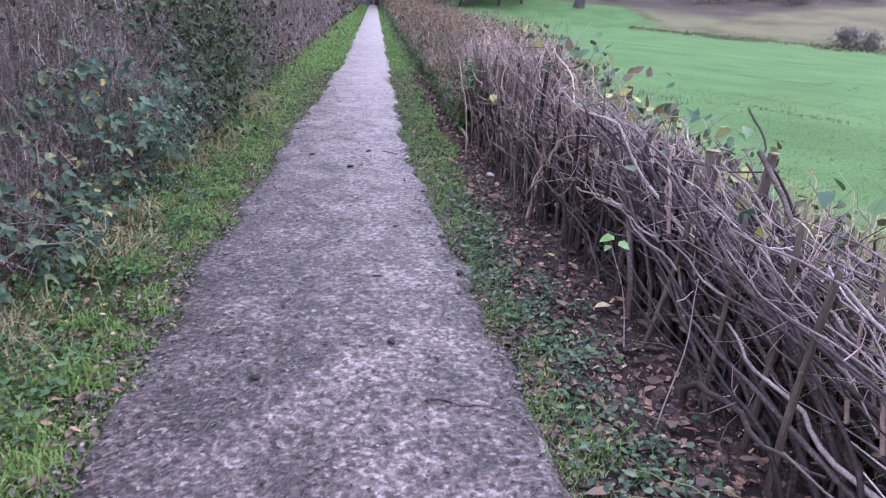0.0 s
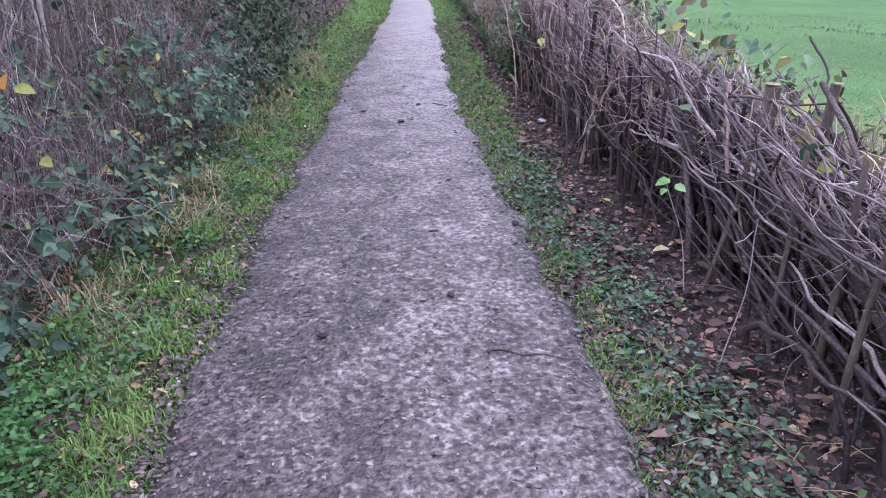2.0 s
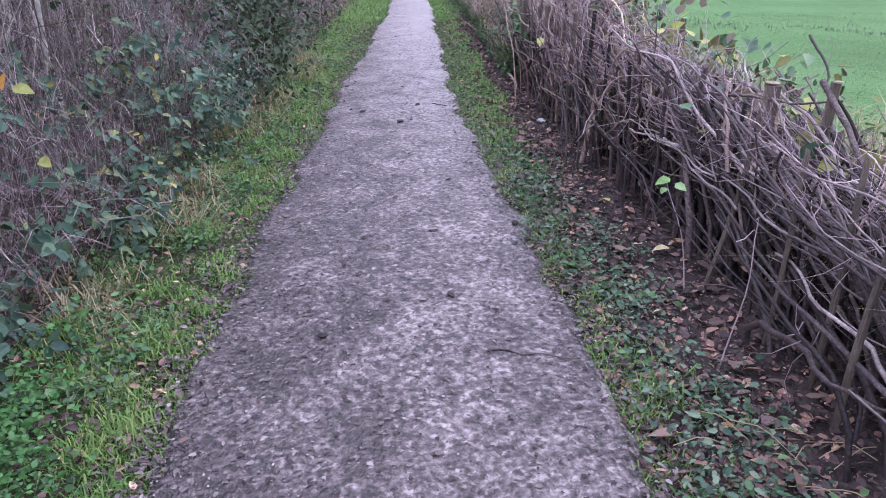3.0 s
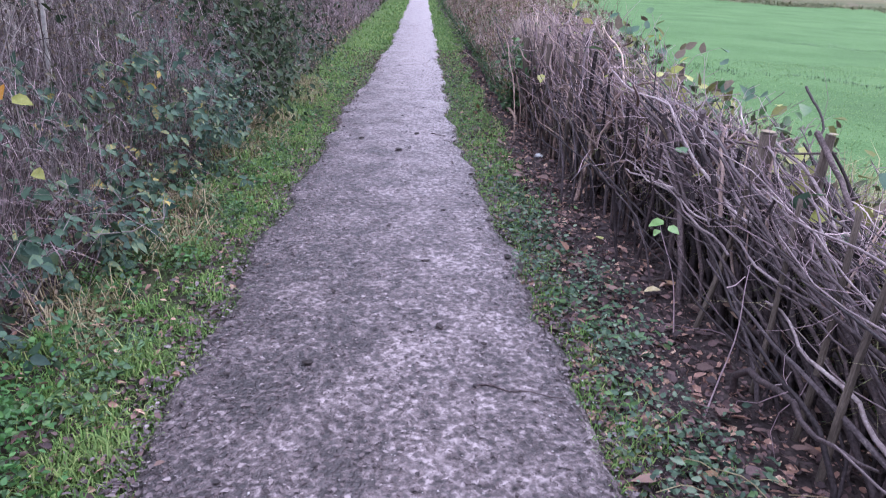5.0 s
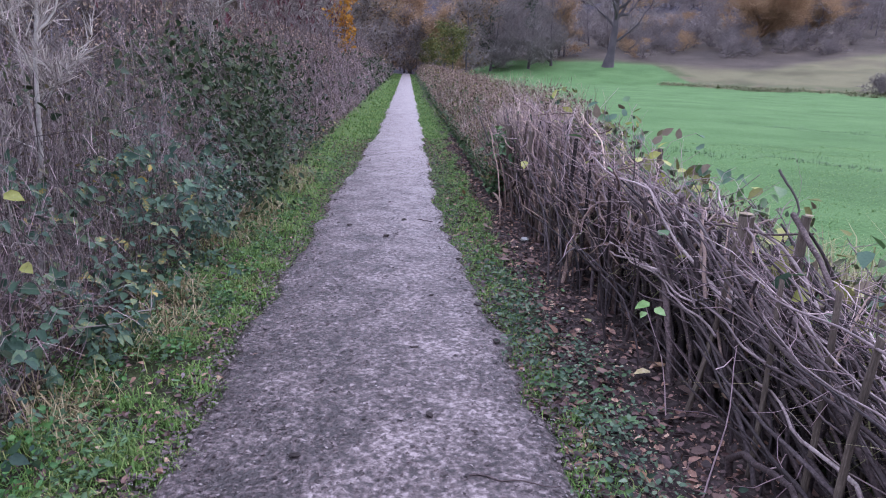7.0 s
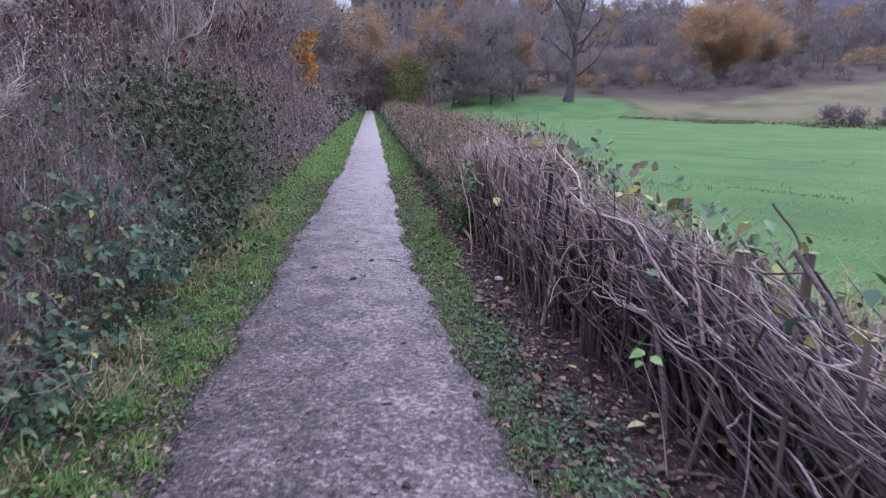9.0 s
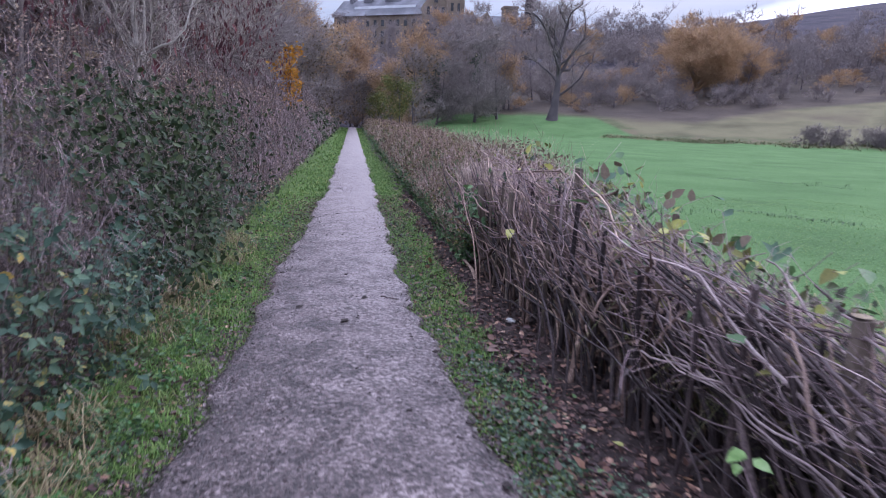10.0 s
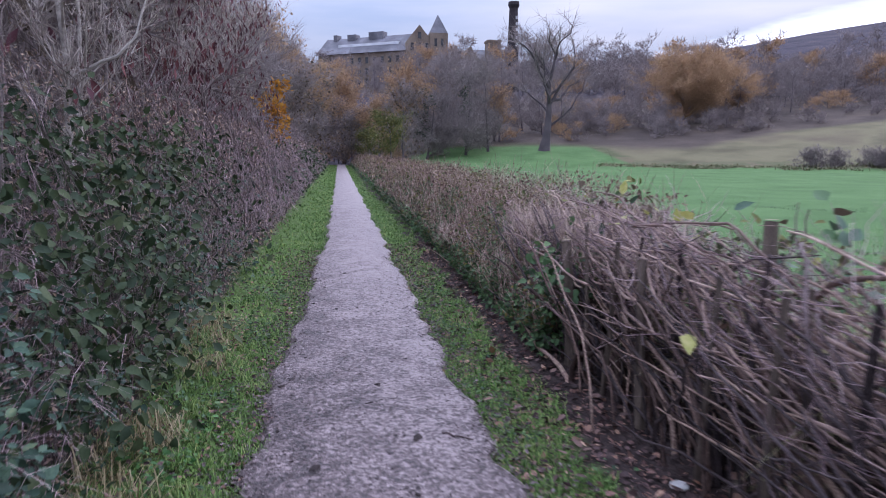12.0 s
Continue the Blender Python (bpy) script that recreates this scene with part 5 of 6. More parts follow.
def build_thicket():
    rng = np.random.default_rng(51)
    thicket = tagged(new("bramble_thicket"), "dense bramble thicket of arching mauve-brown canes", "thicket")
    canes, green, dark, dead, fine, olive, stalks, russet = [], [], [], [], [], [], [], []
    for y0, y1, dens, r, ls, m in ((0.6, 6, 230, 0.0034, 0.066, 8), (6, 13, 210, 0.0042, 0.055, 7), (13, 28, 120, 0.008, 0.09, 5), (28, 92, 50, 0.018, 0.17, 5)):
        span = y1 - y0
        n = int(dens * span)
        y = y0 + span * rng.random(n)
        x = -1.55 - 2.4 * rng.random(n) ** 1.3
        t = np.linspace(0, 1, m)[None]
        h = (0.5 + 1.8 * rng.random((n, 1)) ** 1.3) * (1 + 0.35 * np.minimum(-x - 1.55, 1.5))[:, None]
        arch = np.where(rng.random((n, 1)) < 0.6, 1.0, 0.15) * rng.random((n, 1))
        lean = 0.55 * ripple(x * 0.8, y, 1.7)[:, None] + rng.normal(size=(n, 1)) * 0.55
        P = np.stack([x[:, None] + (rng.normal(size=(n, 1)) * 0.3 + arch * 0.6) * t ** 2, y[:, None] + lean * t,
                      height(x, y)[:, None] - 0.02 + h * (t - arch * 0.6 * t ** 2.2)], -1) + wander(rng, n, m, 0.12)
        P[..., 0] = np.minimum(P[..., 0], thicket_front(P[..., 1], P[..., 2]) + 0.1)
        RR = r * (0.45 + 1.3 * rng.random((n, 1)) ** 3) * (1 - 0.65 * t)
        if y1 < 7:
            near = np.argsort(-x)[:290]
            for i in near:
                V, F = tubes(P[i:i + 1], RR[i:i + 1] * 1.1, 5)
                link_mesh("cane", V, [F], CANE_PIECE, thicket, smooth=True)
            rest = np.argsort(-x)[290:]
            canes.append(tubes(P[rest], RR[rest], 3))
        else:
            canes.append(tubes(P, RR, 3))
        k = n * (9 if y1 < 7 else 7 if y1 < 14 else 13)
        src = rng.integers(0, n, k)
        a = P[src, rng.integers(1, m, k)]
        fine.append(blades(a, rng.normal(size=(k, 3)) * np.array([0.8, 0.9, 0.6]) + np.array([0.1, 0, 0.1]), 0.12 + 0.3 * rng.random(k), r * 0.4, 0.4))

        def clumps(count, zlo, zhi, per, size, thick=0.12):
            cy, cz = y0 + span * rng.random(count), zlo + (zhi - zlo) * rng.random(count) ** 1.2
            c = np.stack([thicket_front(cy, cz) - 0.05, cy, cz], -1)
            src = np.repeat(np.arange(count), per)
            at = c[src] + rng.normal(size=(count * per, 3)) * np.array([thick, size, size * 0.7])
            at[:, 2] = np.maximum(at[:, 2], 0.03) + 0.35 * smooth_step(-at[:, 0], 1.4, 4.5)
            return at
        # brambles in clumps, thickest low down
        big = ls * 1.05
        at = clumps(int((19 if y1 < 7 else 6 if y1 < 14 else 0.7 if y1 < 30 else 0.3) * span), 0.08, 0.95 if y1 < 7 else 1.1, 13 if y1 < 14 else 10, 0.09 + 0.6 * ls, 0.1)
        k = len(at)
        stem = unit(rng.normal(size=(k, 3)) * np.array([0.6, 0.9, 0.4]) + np.array([0.5, -0.2, -0.25]))
        face = unit(rng.normal(size=(k, 3)) * 0.55 + np.array([0.5, -0.25, 0.8]))
        across = unit(np.cross(face, stem))
        reach = big * (0.45 + 0.8 * rng.random(k) ** 1.3)
        for turn, share in ((0.0, 1.0), (1.15, 0.85), (-1.15, 0.85)):
            way = stem * math.cos(turn) + across * math.sin(turn)
            green.append(leaves(at + way * 0.01, way, face + rng.normal(size=(k, 3)) * 0.2, reach * share, 1.15))
        # ivy and holly above, massed between the bare stretches
        cnt = int(span * (5 if y1 < 7 else 25 if y1 < 14 else 0.6))
        at = clumps(cnt, 0.3, 1.65, 46, 0.17 + ls, 0.2)
        if y1 < 14:
            at = at[(ripple(at[:, 1], at[:, 2] * 1.3, 1.1, 2) > -0.3) & (rng.random(len(at)) < 0.25 + 0.75 * smooth_step(at[:, 1], 5.5, 7) * (1 - smooth_step(at[:, 1], 10, 11.5)))]
        k = len(at)
        dark.append(leaves(at, rng.normal(size=(k, 3)) * 0.8 + np.array([0.3, -0.2, -0.3]), rng.normal(size=(k, 3)) * 0.6 + np.array([0.6, -0.3, 0.7]), (0.075 if 6 < y1 < 14 else ls) * (0.4 + 0.9 * rng.random(k)), 1.1))
        k = int(n * (5 if y1 < 7 else 3.5 if y1 < 14 else 0.9))
        yy, zz = y0 + span * rng.random(k), 0.05 + 1.5 * rng.random(k) ** 1.4
        keep = ripple(yy * 1.4, zz * 2.4, 1.3, 1) > -0.05
        yy, zz = yy[keep], zz[keep]
        k = len(yy)
        xx = thicket_front(yy, zz) - 0.45 * rng.random(k)
        at = np.stack([xx, yy, zz + 0.35 * smooth_step(-xx, 1.4, 4.5)], -1)
        olive.append(leaves(at, rng.normal(size=(k, 3)) + np.array([0.3, 0, -0.4]), rng.normal(size=(k, 3)) * 0.7 + np.array([0.5, -0.2, 0.6]), min(ls, 0.052 if y1 < 14 else 1) * 0.8 * (0.4 + 0.9 * rng.random(k)), 0.9))
        # dead upright stalks and grass caught among the canes
        k = int(n * (2.4 if y1 < 14 else 0.8))
        yy, zz = y0 + span * rng.random(k), 0.25 + 0.9 * rng.random(k)
        keep = ripple(yy, zz, 1.2, 2) < -0.1
        yy, zz = yy[keep], zz[keep]
        k = len(yy)
        xx = thicket_front(yy, zz) - 0.05 - 0.35 * rng.random(k)
        stalks.append(blades(np.stack([xx, yy, zz + 0.35 * smooth_step(-xx, 1.4, 4.5)], -1), rng.normal(size=(k, 3)) * np.array([0.25, 0.35, 0.2]) + np.array([0.12, 0.1, 1.0]), 0.25 + 0.5 * rng.random(k), r * 0.45, 0.5))
        # withered leaves through the whole depth
        k = int(n * (12 if y1 < 14 else 7))
        yy, zz = y0 + span * rng.random(k), 0.05 + 2.1 * rng.random(k) ** 1.25
        xx = thicket_front(yy, zz) - 0.9 * rng.random(k)
        at = np.stack([xx, yy, zz + 0.35 * smooth_step(-xx, 1.4, 4.5)], -1)
        at = at[ripple(yy * 1.7, zz * 2.2, 1.6, 4) > -0.35]
        k = len(at)
        (dead if y1 < 7 else russet).append(leaves(at, rng.normal(size=(k, 3)) + np.array([0.2, 0, -0.6]), rng.normal(size=(k, 3)) + np.array([0.4, 0, 0.3]), min(ls, 0.05 if y1 < 14 else 1) * 0.7 * (0.4 + 0.9 * rng.random(k)), 0.75))
    for name, data, material, label, cat in (
            ("thicket_canes", canes, CANE, "dense tangle of bare mauve-brown canes", "thicket"), ("thicket_twigs", fine, TWIG, "fine dry twigs and grass caught in the thicket", "thicket"),
            ("dead_stalks", stalks, CANE, "dead mauve-grey stalks standing in the thicket", "thicket"), ("russet_leaves", russet, MAROON, "maroon-brown leaves on the farther thicket", "shrubs"),
            ("bramble_leaves", green, BRAMBLE, "blue-green bramble leaves in clumps over the canes", "brambles"),
            ("mixed_leaves", olive, DULL, "dull olive and brown leaves through the thicket", "shrubs"),
            ("ivy_leaves", dark, IVY, "dark green ivy and holly leaves in the thicket", "ivy"), ("withered_leaves", dead, DEAD, "withered brown leaves hanging in the thicket", "dead leaves")):
        V, F = joined(*data)
        tagged(link_mesh(name, V, F, material), label, cat, kind="stuff")


build_thicket()


# ---------------------------------------------------------------- trees
def grow(rng, H, trunk_r, fork=0.3, spread=0.5, limbs=9, branches=7, twigs=22, twig_w=0.012, up=0.5, leaf=0, leaf_size=0.2, trunk_top=0.8, lean=0.05, droop=0.4, leaf_wide=0.35):
    """Wood and twig meshes of a tree, and leaves where asked."""
    t7 = np.linspace(0, 1, 8)[None]
    tr = np.stack([lean * H * t7 * rng.normal(), lean * H * t7 * rng.normal(), trunk_top * H * t7], -1) + wander(rng, 1, 8, 0.025 * H)
    R = trunk_r * (1 - 0.8 * t7) * (1 + 0.5 * np.exp(-t7 * 14))
    trunk = tubes(tr, R, 8)

    def sprout(P, per, L, r, m, lo, out):
        n, k = len(P) * per, P.shape[1]
        src = np.repeat(np.arange(len(P)), per)
        f = lo + (1 - lo) * rng.random(n)
        j = np.minimum((f * (k - 1)).astype(int), k - 2)
        start = P[src, j] + (P[src, j + 1] - P[src, j]) * (f * (k - 1) - j)[:, None]
        along = unit(P[src, j + 1] - P[src, j])
        a = rng.random(n) * 6.28
        way = unit(along * 0.5 + out * np.stack([np.cos(a), np.sin(a), rng.normal(size=n) * 0.3], -1) + np.array([0, 0, up * 0.5]))
        tt = np.linspace(0, 1, m)[None, :, None]
        LL = (L * (0.5 + 0.7 * rng.random(n)) * (1.15 - 0.5 * f))[:, None, None]
        Q = start[:, None] + way[:, None] * LL * tt + np.array([0, 0, 1.0]) * up * 0.35 * LL * tt ** 2 + wander(rng, n, m, 0.1) * LL
        return Q, r * (0.6 + 0.6 * rng.random((n, 1))) * (1 - 0.75 * tt[..., 0])
    P1, R1 = sprout(tr, limbs, spread * H * 0.75, trunk_r * 0.42, 7, fork, 1.0)
    limb_tubes = [tubes(P1[i:i + 1], R1[i:i + 1], 6) for i in range(len(P1))]
    P2, R2 = sprout(P1, branches, spread * H * 0.36, trunk_r * 0.16, 5, 0.25, 0.8)
    wood = tubes(P2, R2, 3)
    k = len(P2) * twigs
    src = rng.integers(0, len(P2), k)
    a = P2[src, rng.integers(1, 5, k)]
    tw = slivers(a, rng.normal(size=(k, 3)) * 0.7 + np.array([0, 0, up * 0.6]) + unit(P2[src, 4] - P2[src, 0]) * 0.6, H * spread * (0.1 + 0.18 * rng.random(k)), twig_w, rng)
    lv = None
    if leaf:
        src = rng.integers(0, len(P2), leaf)
        a = P2[src, rng.integers(1, 5, leaf)] + rng.normal(size=(leaf, 3)) * H * spread * 0.07
        lv = flakes(a, rng.normal(size=(leaf, 3)) * np.array([1, 1, 0.6]) + np.array([0, 0, -droop]), rng.normal(size=(leaf, 3)), leaf_size * (0.5 + 0.8 * rng.random(leaf)), leaf_wide)
    return trunk, limb_tubes, wood, tw, lv


def tree(name, seed, label, category, wood_mat, crown_mat, leaf_mat=None, split=False, **how):
    rng = np.random.default_rng(seed)
    trunk, limb_tubes, wood, tw, lv = grow(rng, **how)
    thing = tagged(new(name), label, category)
    link_mesh("trunk", trunk[0], [trunk[1]], wood_mat, thing, smooth=True)
    if split:
        for V, F in limb_tubes:
            link_mesh("limb", V, [F], wood_mat, thing, smooth=True)
        V, F = joined(wood, tw)
    else:
        V, F = joined(*limb_tubes, wood, tw)
    tagged(link_mesh("crown", V, F, crown_mat, thing), kind="stuff")
    if lv:
        tagged(link_mesh("foliage", lv[0], lv[1], leaf_mat, thing), kind="stuff")
    return thing


def stand(thing, x, y, turn=0, size=1.0, sink=0.1):
    thing.matrix_basis = pose(x, y, float(height(x, y)) - sink, 0, 0, turn) @ Matrix.Scale(size, 4)
    return thing


def plant(model, x, y, turn, size=1.0, tall=1.0, sink=0.2):
    ob = copy_thing(model, pose(x, y, float(height(x, y)) - sink, 0, 0, turn))
    ob.scale = (size, size, size * tall)
    return ob


def build_trees():
    rng = np.random.default_rng(61)
    lone = tree("bare_tree", 101, "bare spreading tree with a leaning trunk at the field edge", "tree", FAR_BARK, FAR_TWIG, H=14, trunk_r=0.5, fork=0.22, spread=0.62, limbs=12, branches=8, twigs=18, twig_w=0.02, up=0.5, split=True)
    stand(lone, 23.6, 83.5, 40)
    # thin saplings in the thicket
    for k, (x, y, H, r, lab) in enumerate(((-2.4, 9.35, 5.4, 0.042, 0), (-1.97, 3.85, 3.6, 0.016, 0), (-1.92, 4.0, 3.0, 0.011, 0), (-2.3, 9.4, 4.8, 0.026, 0), (-3.1, 8.2, 5.0, 0.03, 1), (-3.0, 12.5, 6.0, 0.035, 1), (-3.6, 15, 6.5, 0.045, 1),
                                           (-2.9, 14.0, 4.6, 0.03, 1), (-3.7, 11, 6.2, 0.04, 1), (-2.8, 18, 4.8, 0.04, 1), (-3.4, 21, 5.8, 0.05, 1), (-4.4, 9.5, 6.5, 0.05, 1), (-3.3, 10.2, 4.4, 0.025, 1), (-2.9, 16.2, 4.4, 0.03, 1), (-3.2, 24, 5.2, 0.04, 1), (-4.6, 13.5, 6.5, 0.05, 1), (-3.9, 6.8, 5.5, 0.03, 1), (-4.2, 18.5, 6, 0.05, 1), (-3.6, 27, 5.6, 0.05, 1))):
        s = tree("sapling", 200 + k, "thin pale-barked sapling rising from the brambles" if not lab else "bare sapling with hanging dark red withered leaves", "sapling", PALE_BARK if not lab else CANE, HAZE,
                 CLARET if lab or k == 0 else None, H=H, trunk_r=r, fork=0.3, spread=(0.42 if lab else 0.2), limbs=11, branches=7, twigs=22, twig_w=0.0035, up=0.9, split=True, leaf=(560 if lab else 20 if k == 0 else 0), leaf_size=0.15, trunk_top=0.95, lean=0.04, droop=2.5, leaf_wide=0.17)
        stand(s, x, y, k * 77, 1, 0.05)
    amber = tree("orange_tree", 301, "young tree with bright orange autumn leaves beside the path", "tree", CANE, CANE, AMBER, H=4.1, trunk_r=0.06, fork=0.35, spread=0.36, limbs=9, branches=6, twigs=8, twig_w=0.006, up=0.8, leaf=650, leaf_size=0.17)
    stand(amber, -2.6, 30.5, 20)
    # the wood beside the path and round its far end
    models = []
    for k, (m, lm, lab, H, leaf) in enumerate(((FAR_TWIG, None, "bare grey-brown tree in the wood", 9, 0), (FAR_TWIG, None, "bare mauve-grey tree in the wood", 11, 0), (RUST_TWIG, RUST_TWIG, "russet tree with thin withered leaves", 10, 1500),
                                                (FAR_TWIG, DEAD, "bare tree with a few brown leaves", 10, 700), (FAR_TWIG, HOLLY, "dark evergreen tree at the wood edge", 7, 2600))):
        models.append(tree("woodland_tree", 400 + k, lab, "tree", FAR_BARK, m, lm, H=H, trunk_r=0.13, fork=0.04, spread=0.5, limbs=16, branches=9, twigs=20, twig_w=0.02, up=0.32, leaf=leaf, leaf_size=0.3, trunk_top=0.85))
    # plainer ones for the far hillside
    for k, (m, lm, lab, leaf) in enumerate(((FAR_TWIG, None, "bare grey tree on the far hillside", 0), (FAR_TWIG, None, "bare mauve tree on the far hillside", 0), (RUST_TWIG, RUST_TWIG, "russet tree on the far hillside", 400))):
        models.append(tree("hillside_tree", 420 + k, lab, "tree", FAR_BARK, m, lm, H=10, trunk_r=0.14, fork=0.04, spread=0.52, limbs=14, branches=7, twigs=11, twig_w=0.05, up=0.32, leaf=leaf, leaf_size=0.5, trunk_top=0.85))
    spots = []
    for y in np.arange(13, 92, 2.6):
        spots.append((-4.2 - 1.4 * rng.random() - 0.02 * y, y + rng.normal() * 0.8, 0.42 + 0.14 * rng.random() + 0.006 * y, (0, 1, 3, 1)[int(rng.random() * 4)]))
        spots.append((-7.5 - 3 * rng.random(), y + rng.normal(), 0.5 + 0.25 * rng.random() + 0.007 * y, (0, 1, 2, 3)[int(rng.random() * 4)]))
    for y in np.arange(88, 150, 7.0):
        for x in np.arange(-30, 26, 6.0):
            if x + rng.normal() * 1.2 > 17 and y < 100:
                continue
            spots.append((x + rng.normal() * 1.5, y + rng.normal() * 2, 0.6 + 0.28 * rng.random(), (0, 1, 2, 2, 3, 1 if x < 8 else 4)[int(rng.random() * 6)]))
    for y in np.arange(150, 232, 14):
        for x in np.arange(-25, 120, 12):
            spots.append((x + rng.normal() * 3, y + rng.normal() * 3, 0.8 + 0.35 * rng.random(), (5, 6, 5, 6, 7)[int(rng.random() * 5)]))
    for k in range(74):
        x, y = 36 + 190 * rng.random(), 140 + 65 * rng.random()
        spots.append((x, y, 0.7 + 0.45 * rng.random(), (5, 6, 5, 6, 7)[int(rng.random() * 5)]))
    # the belt of bare trees along the upper edge of the straw
    for k in range(64):
        az = 22 + 40 * rng.random()
        r = 112 + 1.3 * max(az - 26, 0) + 40 * rng.random()
        spots.append((r * math.sin(radians(az)), r * math.cos(radians(az)), 0.4 + 0.35 * rng.random(), (5, 6, 5, 6, 6, 7)[int(rng.random() * 6)]))
    # brown trees closing the view where the path ends
    for x, y, s, k in ((-3.6, 56, 0.75, 3), (-4.0, 64, 0.9, 2), (-3.2, 72, 0.95, 3), (-5.5, 70, 1.1, 2), (-2.8, 80, 1.0, 2), (-4.5, 86, 1.2, 3), (4.6, 84, 0.85, 2), (6.8, 80, 0.9, 3), (0.5, 101, 1.15, 2), (-1.8, 97, 1.1, 3), (7.5, 90, 1.0, 2)):
        spots.append((x, y, s, k))
    for x, y, s in ((14, 82, 1.0), (17.0, 84, 1.05), (11.5, 85, 1.1), (9.6, 82, 0.95), (19.5, 92, 1.0), (13, 90, 1.15), (27, 96, 0.8), (31, 100, 0.9), (15.5, 88, 1.1)):
        spots.append((x, y, s, 0))
    first = [True] * len(models)
    for x, y, s, k in spots:
        turn = rng.random() * 360
        if first[k]:
            first[k] = False
            ob = stand(models[k], x, y, turn, 1.0, 0.2)
            continue
        plant(models[k], x, y, turn, s, 0.9 + 0.3 * rng.random())
    shrubs = []
    for k, (m, lab) in enumerate(((FAR_TWIG, "bare mauve-grey shrub on the hillside"), (FAR_TWIG, "twiggy grey shrub on the hillside"), (RUST_TWIG, "russet shrub on the hillside"))):
        shrubs.append(tree("hillside_shrub", 450 + k, lab, "shrub", FAR_BARK, m, None, H=5, trunk_r=0.08, fork=0.02, spread=0.7, limbs=16, branches=7, twigs=14, twig_w=0.028, up=0.25, trunk_top=0.7))
    for k, thing in enumerate(shrubs):
        stand(thing, 60 + 9 * k, 118 + 4 * k, 50 * k)
    for k in range(150):
        r, az = 132 + 52 * rng.random() ** 0.8, radians(17 + 46 * rng.random())
        if k % 3 == 0:
            r, az = 100 + 34 * rng.random(), radians(14 + 12 * rng.random())
        plant(shrubs[(0, 1, 0, 1, 2)[k % 5]], r * math.sin(az), r * math.cos(az), rng.random() * 360, (0.8 + 0.8 * rng.random()) * (0.55 if k % 3 == 0 else 1))
    # low scrub over the brown ground above the straw
    for k in range(120):
        az = 17 + 42 * rng.random()
        r = 94 + 1.9 * max(az - 26.5, 0) + 26 * rng.random()
        plant(shrubs[(0, 1, 0, 1, 2)[k % 5]], r * math.sin(radians(az)), r * math.cos(radians(az)), rng.random() * 360, 0.3 + 0.35 * rng.random())
    for k in range(26):
        az = radians(33 + 13 * rng.random())
        plant(shrubs[k % 2], 78 * math.sin(az), 78 * math.cos(az), rng.random() * 360, 0.28 + 0.2 * rng.random())
    bush = tree("yellowing_bush", 501, "yellow-green bush beside the far end of the path", "bush", FAR_BARK, OLIVE, OLIVE, H=5.5, trunk_r=0.08, fork=0.05, spread=0.5, limbs=14, branches=7, twigs=9, twig_w=0.012, up=0.8, leaf=2600, leaf_size=0.16)
    stand(bush, 4.2, 62, 10)
    plant(bush, 2.6, 74, 120, 0.8)
    big = tree("russet_oak", 502, "broad round tree with orange-brown autumn crown", "tree", FAR_BARK, RUST_TWIG, RUST_TWIG, H=9.6, trunk_r=0.45, fork=0.1, spread=0.85, limbs=30, branches=12, twigs=44, twig_w=0.026, up=0.3, leaf=14000, leaf_size=0.17, trunk_top=0.75)
    stand(big, 48.7, 99, 0)
    plant(big, 58, 104, 100, 0.75)
    copse = tree("bare_copse_tree", 503, "bare tree standing on the skyline", "tree", FAR_BARK, FAR_TWIG, H=16, trunk_r=0.4, fork=0.2, spread=0.5, limbs=10, branches=7, twigs=10, twig_w=0.04, up=0.8)
    stand(copse, 88, 250, 0)
    for x, y, s in ((18, 236, 0.85), (25, 238, 1.0), (29, 235, 0.95), (41, 236, 0.75), (46, 238, 0.8), (52, 240, 0.7), (6, 236, 0.6), (97, 255, 0.9), (93, 262, 1.0), (116, 300, 0.7), (122, 305, 0.6)):
        plant(copse, x, y, x * 7, s)


build_trees()


# ---------------------------------------------------------------- mill on the hillside
def box(bm, x0, x1, y0, y1, z0, z1):
    v = [bm.verts.new(p) for p in ((x0, y0, z0), (x1, y0, z0), (x1, y1, z0), (x0, y1, z0), (x0, y0, z1), (x1, y0, z1), (x1, y1, z1), (x0, y1, z1))]
    for f in ((0, 3, 2, 1), (4, 5, 6, 7), (0, 1, 5, 4), (1, 2, 6, 5), (2, 3, 7, 6), (3, 0, 4, 7)):
        bm.faces.new([v[i] for i in f])


def prism(bm, x0, x1, y0, y1, z0, z1, along="x"):
    """A pitched roof."""
    if along == "x":
        ym = (y0 + y1) / 2
        p = ((x0, y0, z0), (x1, y0, z0), (x1, y1, z0), (x0, y1, z0), (x0, ym, z1), (x1, ym, z1))
        fs = ((0, 1, 5, 4), (2, 3, 4, 5), (1, 2, 5), (3, 0, 4), (0, 3, 2, 1))
    else:
        xm = (x0 + x1) / 2
        p = ((x0, y0, z0), (x1, y0, z0), (x1, y1, z0), (x0, y1, z0), (xm, y0, z1), (xm, y1, z1))
        fs = ((0, 4, 5, 3), (1, 2, 5, 4), (0, 1, 4), (2, 3, 5), (0, 3, 2, 1))
    v = [bm.verts.new(q) for q in p]
    for f in fs:
        bm.faces.new([v[i] for i in f])


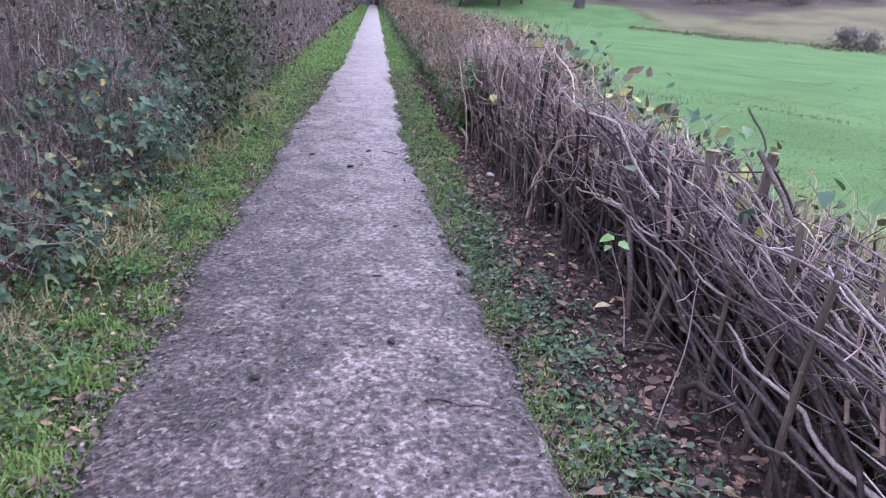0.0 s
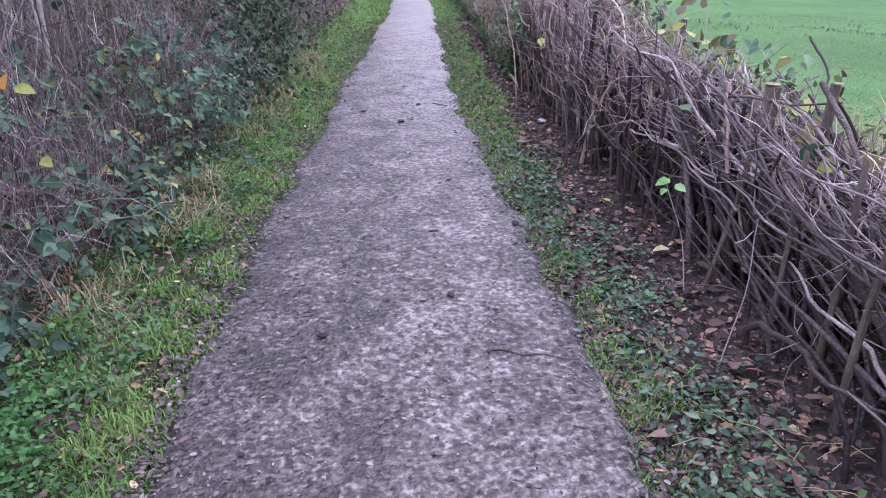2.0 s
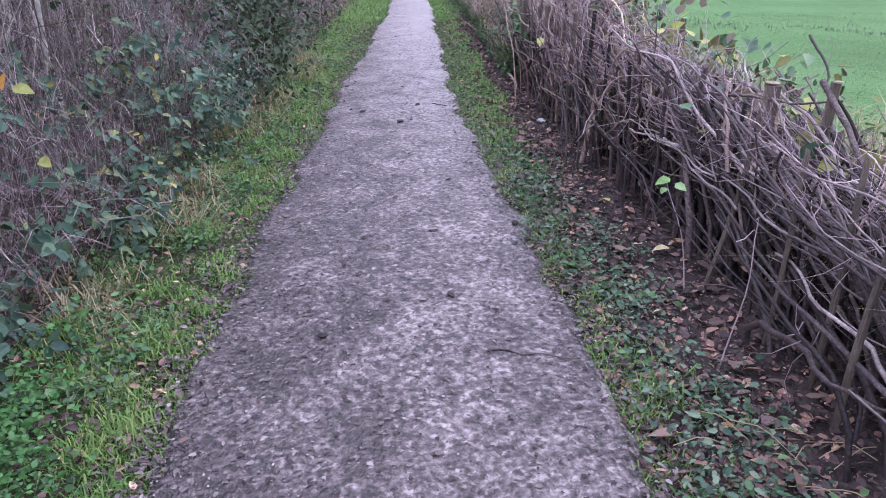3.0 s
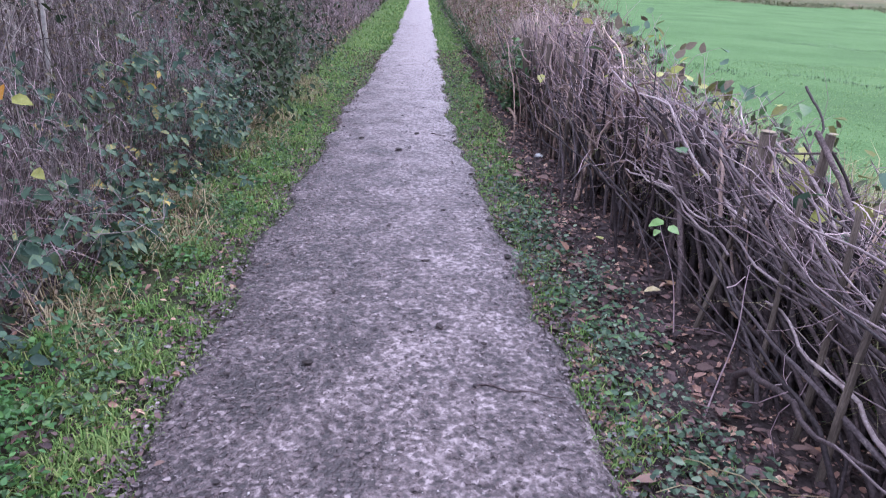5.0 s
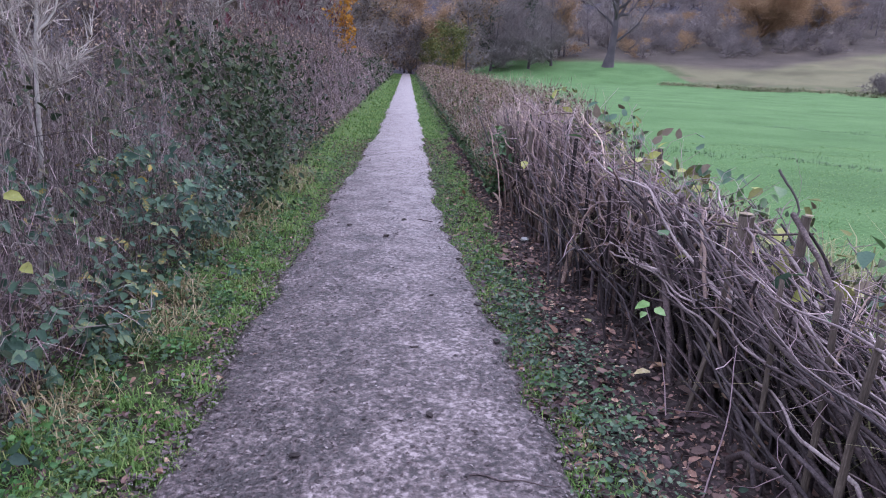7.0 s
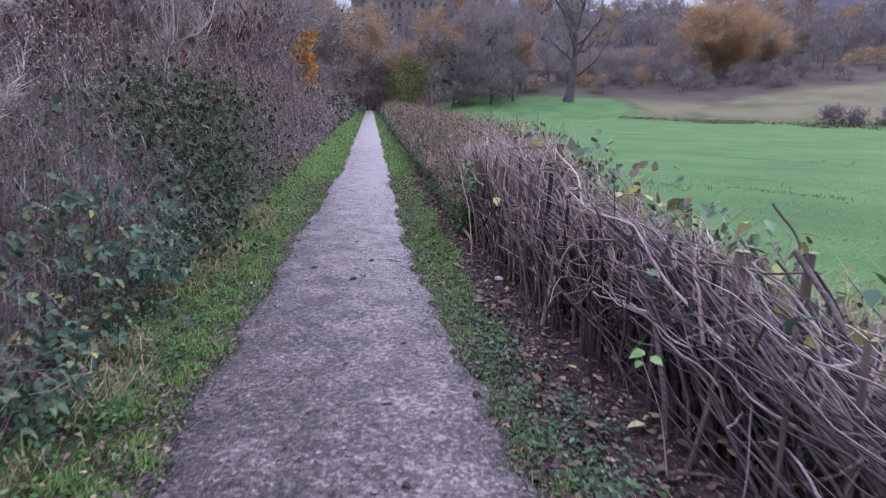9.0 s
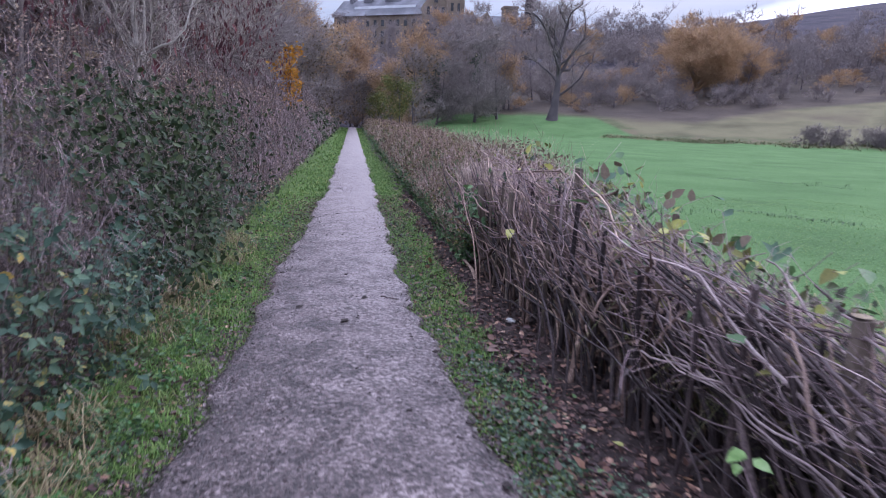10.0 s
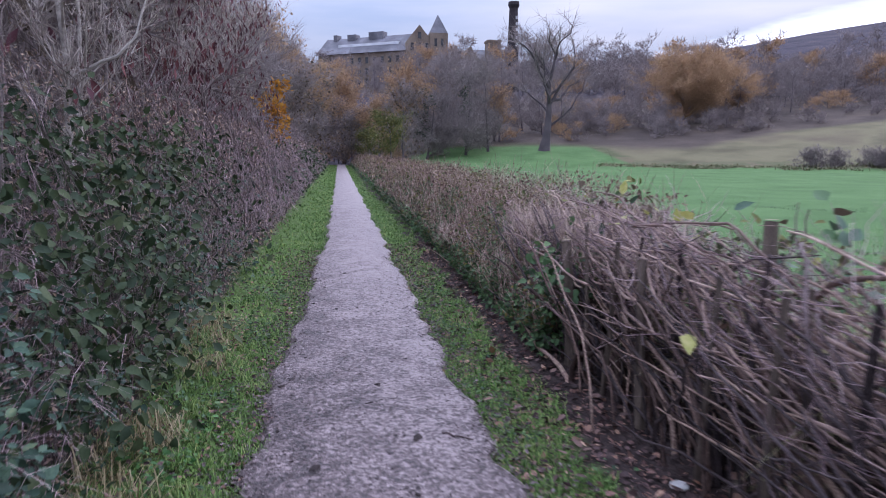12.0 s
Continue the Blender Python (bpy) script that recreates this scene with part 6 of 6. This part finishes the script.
def build_mill():
    gx, gy = 20, 256
    z0 = float(height(gx, gy)) - 3
    mill = tagged(new("stone_mill"), "large old stone mill with slate roofs and pointed turret", "mill")
    mill.location = (0, 0, 0)

    def solid(name, material, *boxes, parent=mill, label="", roof=False, along="x"):
        bm = bmesh.new()
        for b in boxes:
            (prism(bm, *b, along) if roof else box(bm, *b))
        return part(name, bm, material, parent, label)
    turn = pose(23, 250, 0, 0, 0, -33.7)
    long_wall = solid("wall", SANDSTONE, (-36, 0, 0, 14, z0, 36.4), label="long sooty sandstone range")
    roofing = solid("roof", SLATE, (-36.8, 0.4, -0.7, 14.7, 36.4, 43.0), roof=True, label="long grey slate roof")
    long_wall.matrix_basis = turn
    roofing.matrix_basis = turn
    solid("skylight", SKYLIGHT, (-29, -4, 2.6, 3.4, 39.2, 40.1), parent=roofing, label="pale glazed roof lights")
    for x0, x1, top in ((-18, -12, 44.4), (-33, -31.5, 44.2), (-27, -23.5, 44.0)):
        solid("roof_vent", SLATE, (x0, x1, 5.5, 8.5, 41.8, top), parent=roofing)
    gable = solid("wall", SANDSTONE, (23, 32, 247, 268, z0, 39.0), label="tall gabled end block")
    solid("gable", SANDSTONE, (23, 32, 247, 268, 39.0, 44.6), roof=True, along="y")
    tower = solid("turret", SANDSTONE, (31.0, 37.2, 246.5, 253, z0, 42.0), label="square corner turret")
    bm = bmesh.new()
    bmesh.ops.create_cone(bm, cap_ends=True, segments=4, radius1=4.3, radius2=0.15, depth=6.4, matrix=pose(34.1, 249.7, 45.2, 0, 0, 45))
    part("spire", bm, SLATE, tower, "steep pyramid slate roof")
    low = solid("wall", SANDSTONE, (37.2, 48, 248, 264, z0, 34.0), label="lower wing with gables")
    for x in (37.5, 42.8):
        solid("gable", SANDSTONE, (x, x + 5, 247.4, 264, 34.0, 38.2), roof=True, along="y")
    solid("roof", SLATE, (46.5, 52, 249, 262, 33.5, 38.0), roof=True)
    solid("wall", SANDSTONE, (47, 51.4, 249.5, 261, z0, 33.5))
    stub = solid("stair_tower", SANDSTONE, (51.2, 55.8, 247, 252, z0, 39.6), label="square stair tower")
    solid("parapet", SANDSTONE, (50.9, 56.1, 246.7, 252.3, 39.6, 40.3), parent=stub)

    def window(parent, x, z, w, h, y):
        bm = bmesh.new()
        box(bm, x - w / 2 - 0.2, x + w / 2 + 0.2, y - 0.14, y + 0.1, z - 0.25, z)
        box(bm, x - w / 2 - 0.2, x + w / 2 + 0.2, y - 0.14, y + 0.1, z + h, z + h + 0.3)
        box(bm, x - w / 2 - 0.2, x - w / 2, y - 0.14, y + 0.1, z, z + h)
        box(bm, x + w / 2, x + w / 2 + 0.2, y - 0.14, y + 0.1, z, z + h)
        f = part("window", bm, SANDSTONE, parent)
        bm = bmesh.new()
        box(bm, x - w / 2, x + w / 2, y - 0.05, y + 0.05, z, z + h)
        part("pane", bm, DARK_GLASS, f)
    for z in (31.5, 27.8, 24.1):
        for x in np.arange(-34, -1, 3.1):
            window(long_wall, x, z + 1.2, 1.3, 2.2, 0)
        for x in (25.0, 27.5, 30.0):
            window(gable, x, z + (4.5 if z > 31 else 3), 1.1, 2.6, 247)
        for x in (39.0, 41.2, 44.3, 46.5):
            window(low, x, z - 0.6, 1.0, 2.0, 248)
    for z in (37.5, 32.5):
        window(tower, 33.0, z, 0.9, 2.6, 246.5)
        window(tower, 35.2, z, 0.9, 2.6, 246.5)
    window(gable, 27.5, 40.0, 1.2, 2.2, 247)
    # chimney
    ch = tagged(new("mill_chimney"), "tall tapering soot-black brick mill chimney with pale patches", "chimney")
    ch.location = (61.3, 252, float(height(61.3, 252)) - 2)
    H = 54.2 - ch.location.z
    bm = bmesh.new()
    bmesh.ops.create_cone(bm, cap_ends=True, segments=8, radius1=2.7, radius2=1.5, depth=H - 1.5, matrix=pose(0, 0, (H - 1.5) / 2))
    shaft = part("shaft", bm, BLACK_BRICK, ch)
    bm = bmesh.new()
    bmesh.ops.create_cone(bm, cap_ends=True, segments=8, radius1=1.7, radius2=2.05, depth=1.0, matrix=pose(0, 0, H - 1.6))
    bmesh.ops.create_cone(bm, cap_ends=True, segments=8, radius1=2.05, radius2=1.9, depth=1.1, matrix=pose(0, 0, H - 0.55))
    part("cap", bm, BLACK_BRICK, ch, "flared brick cap")
    for z in (5.5, 7.6, 9.6, 12.4, 14.6):
        bm = bmesh.new()
        zz = H - z
        r = 2.7 + (1.5 - 2.7) * zz / (H - 1.5)
        box(bm, 0.25 * r, 0.62 * r, -r * 0.99, -r * 0.8, zz - 0.55, zz + 0.55)
        part("patch", bm, WHITE_MARK, shaft, "pale limewashed patch")


build_mill()
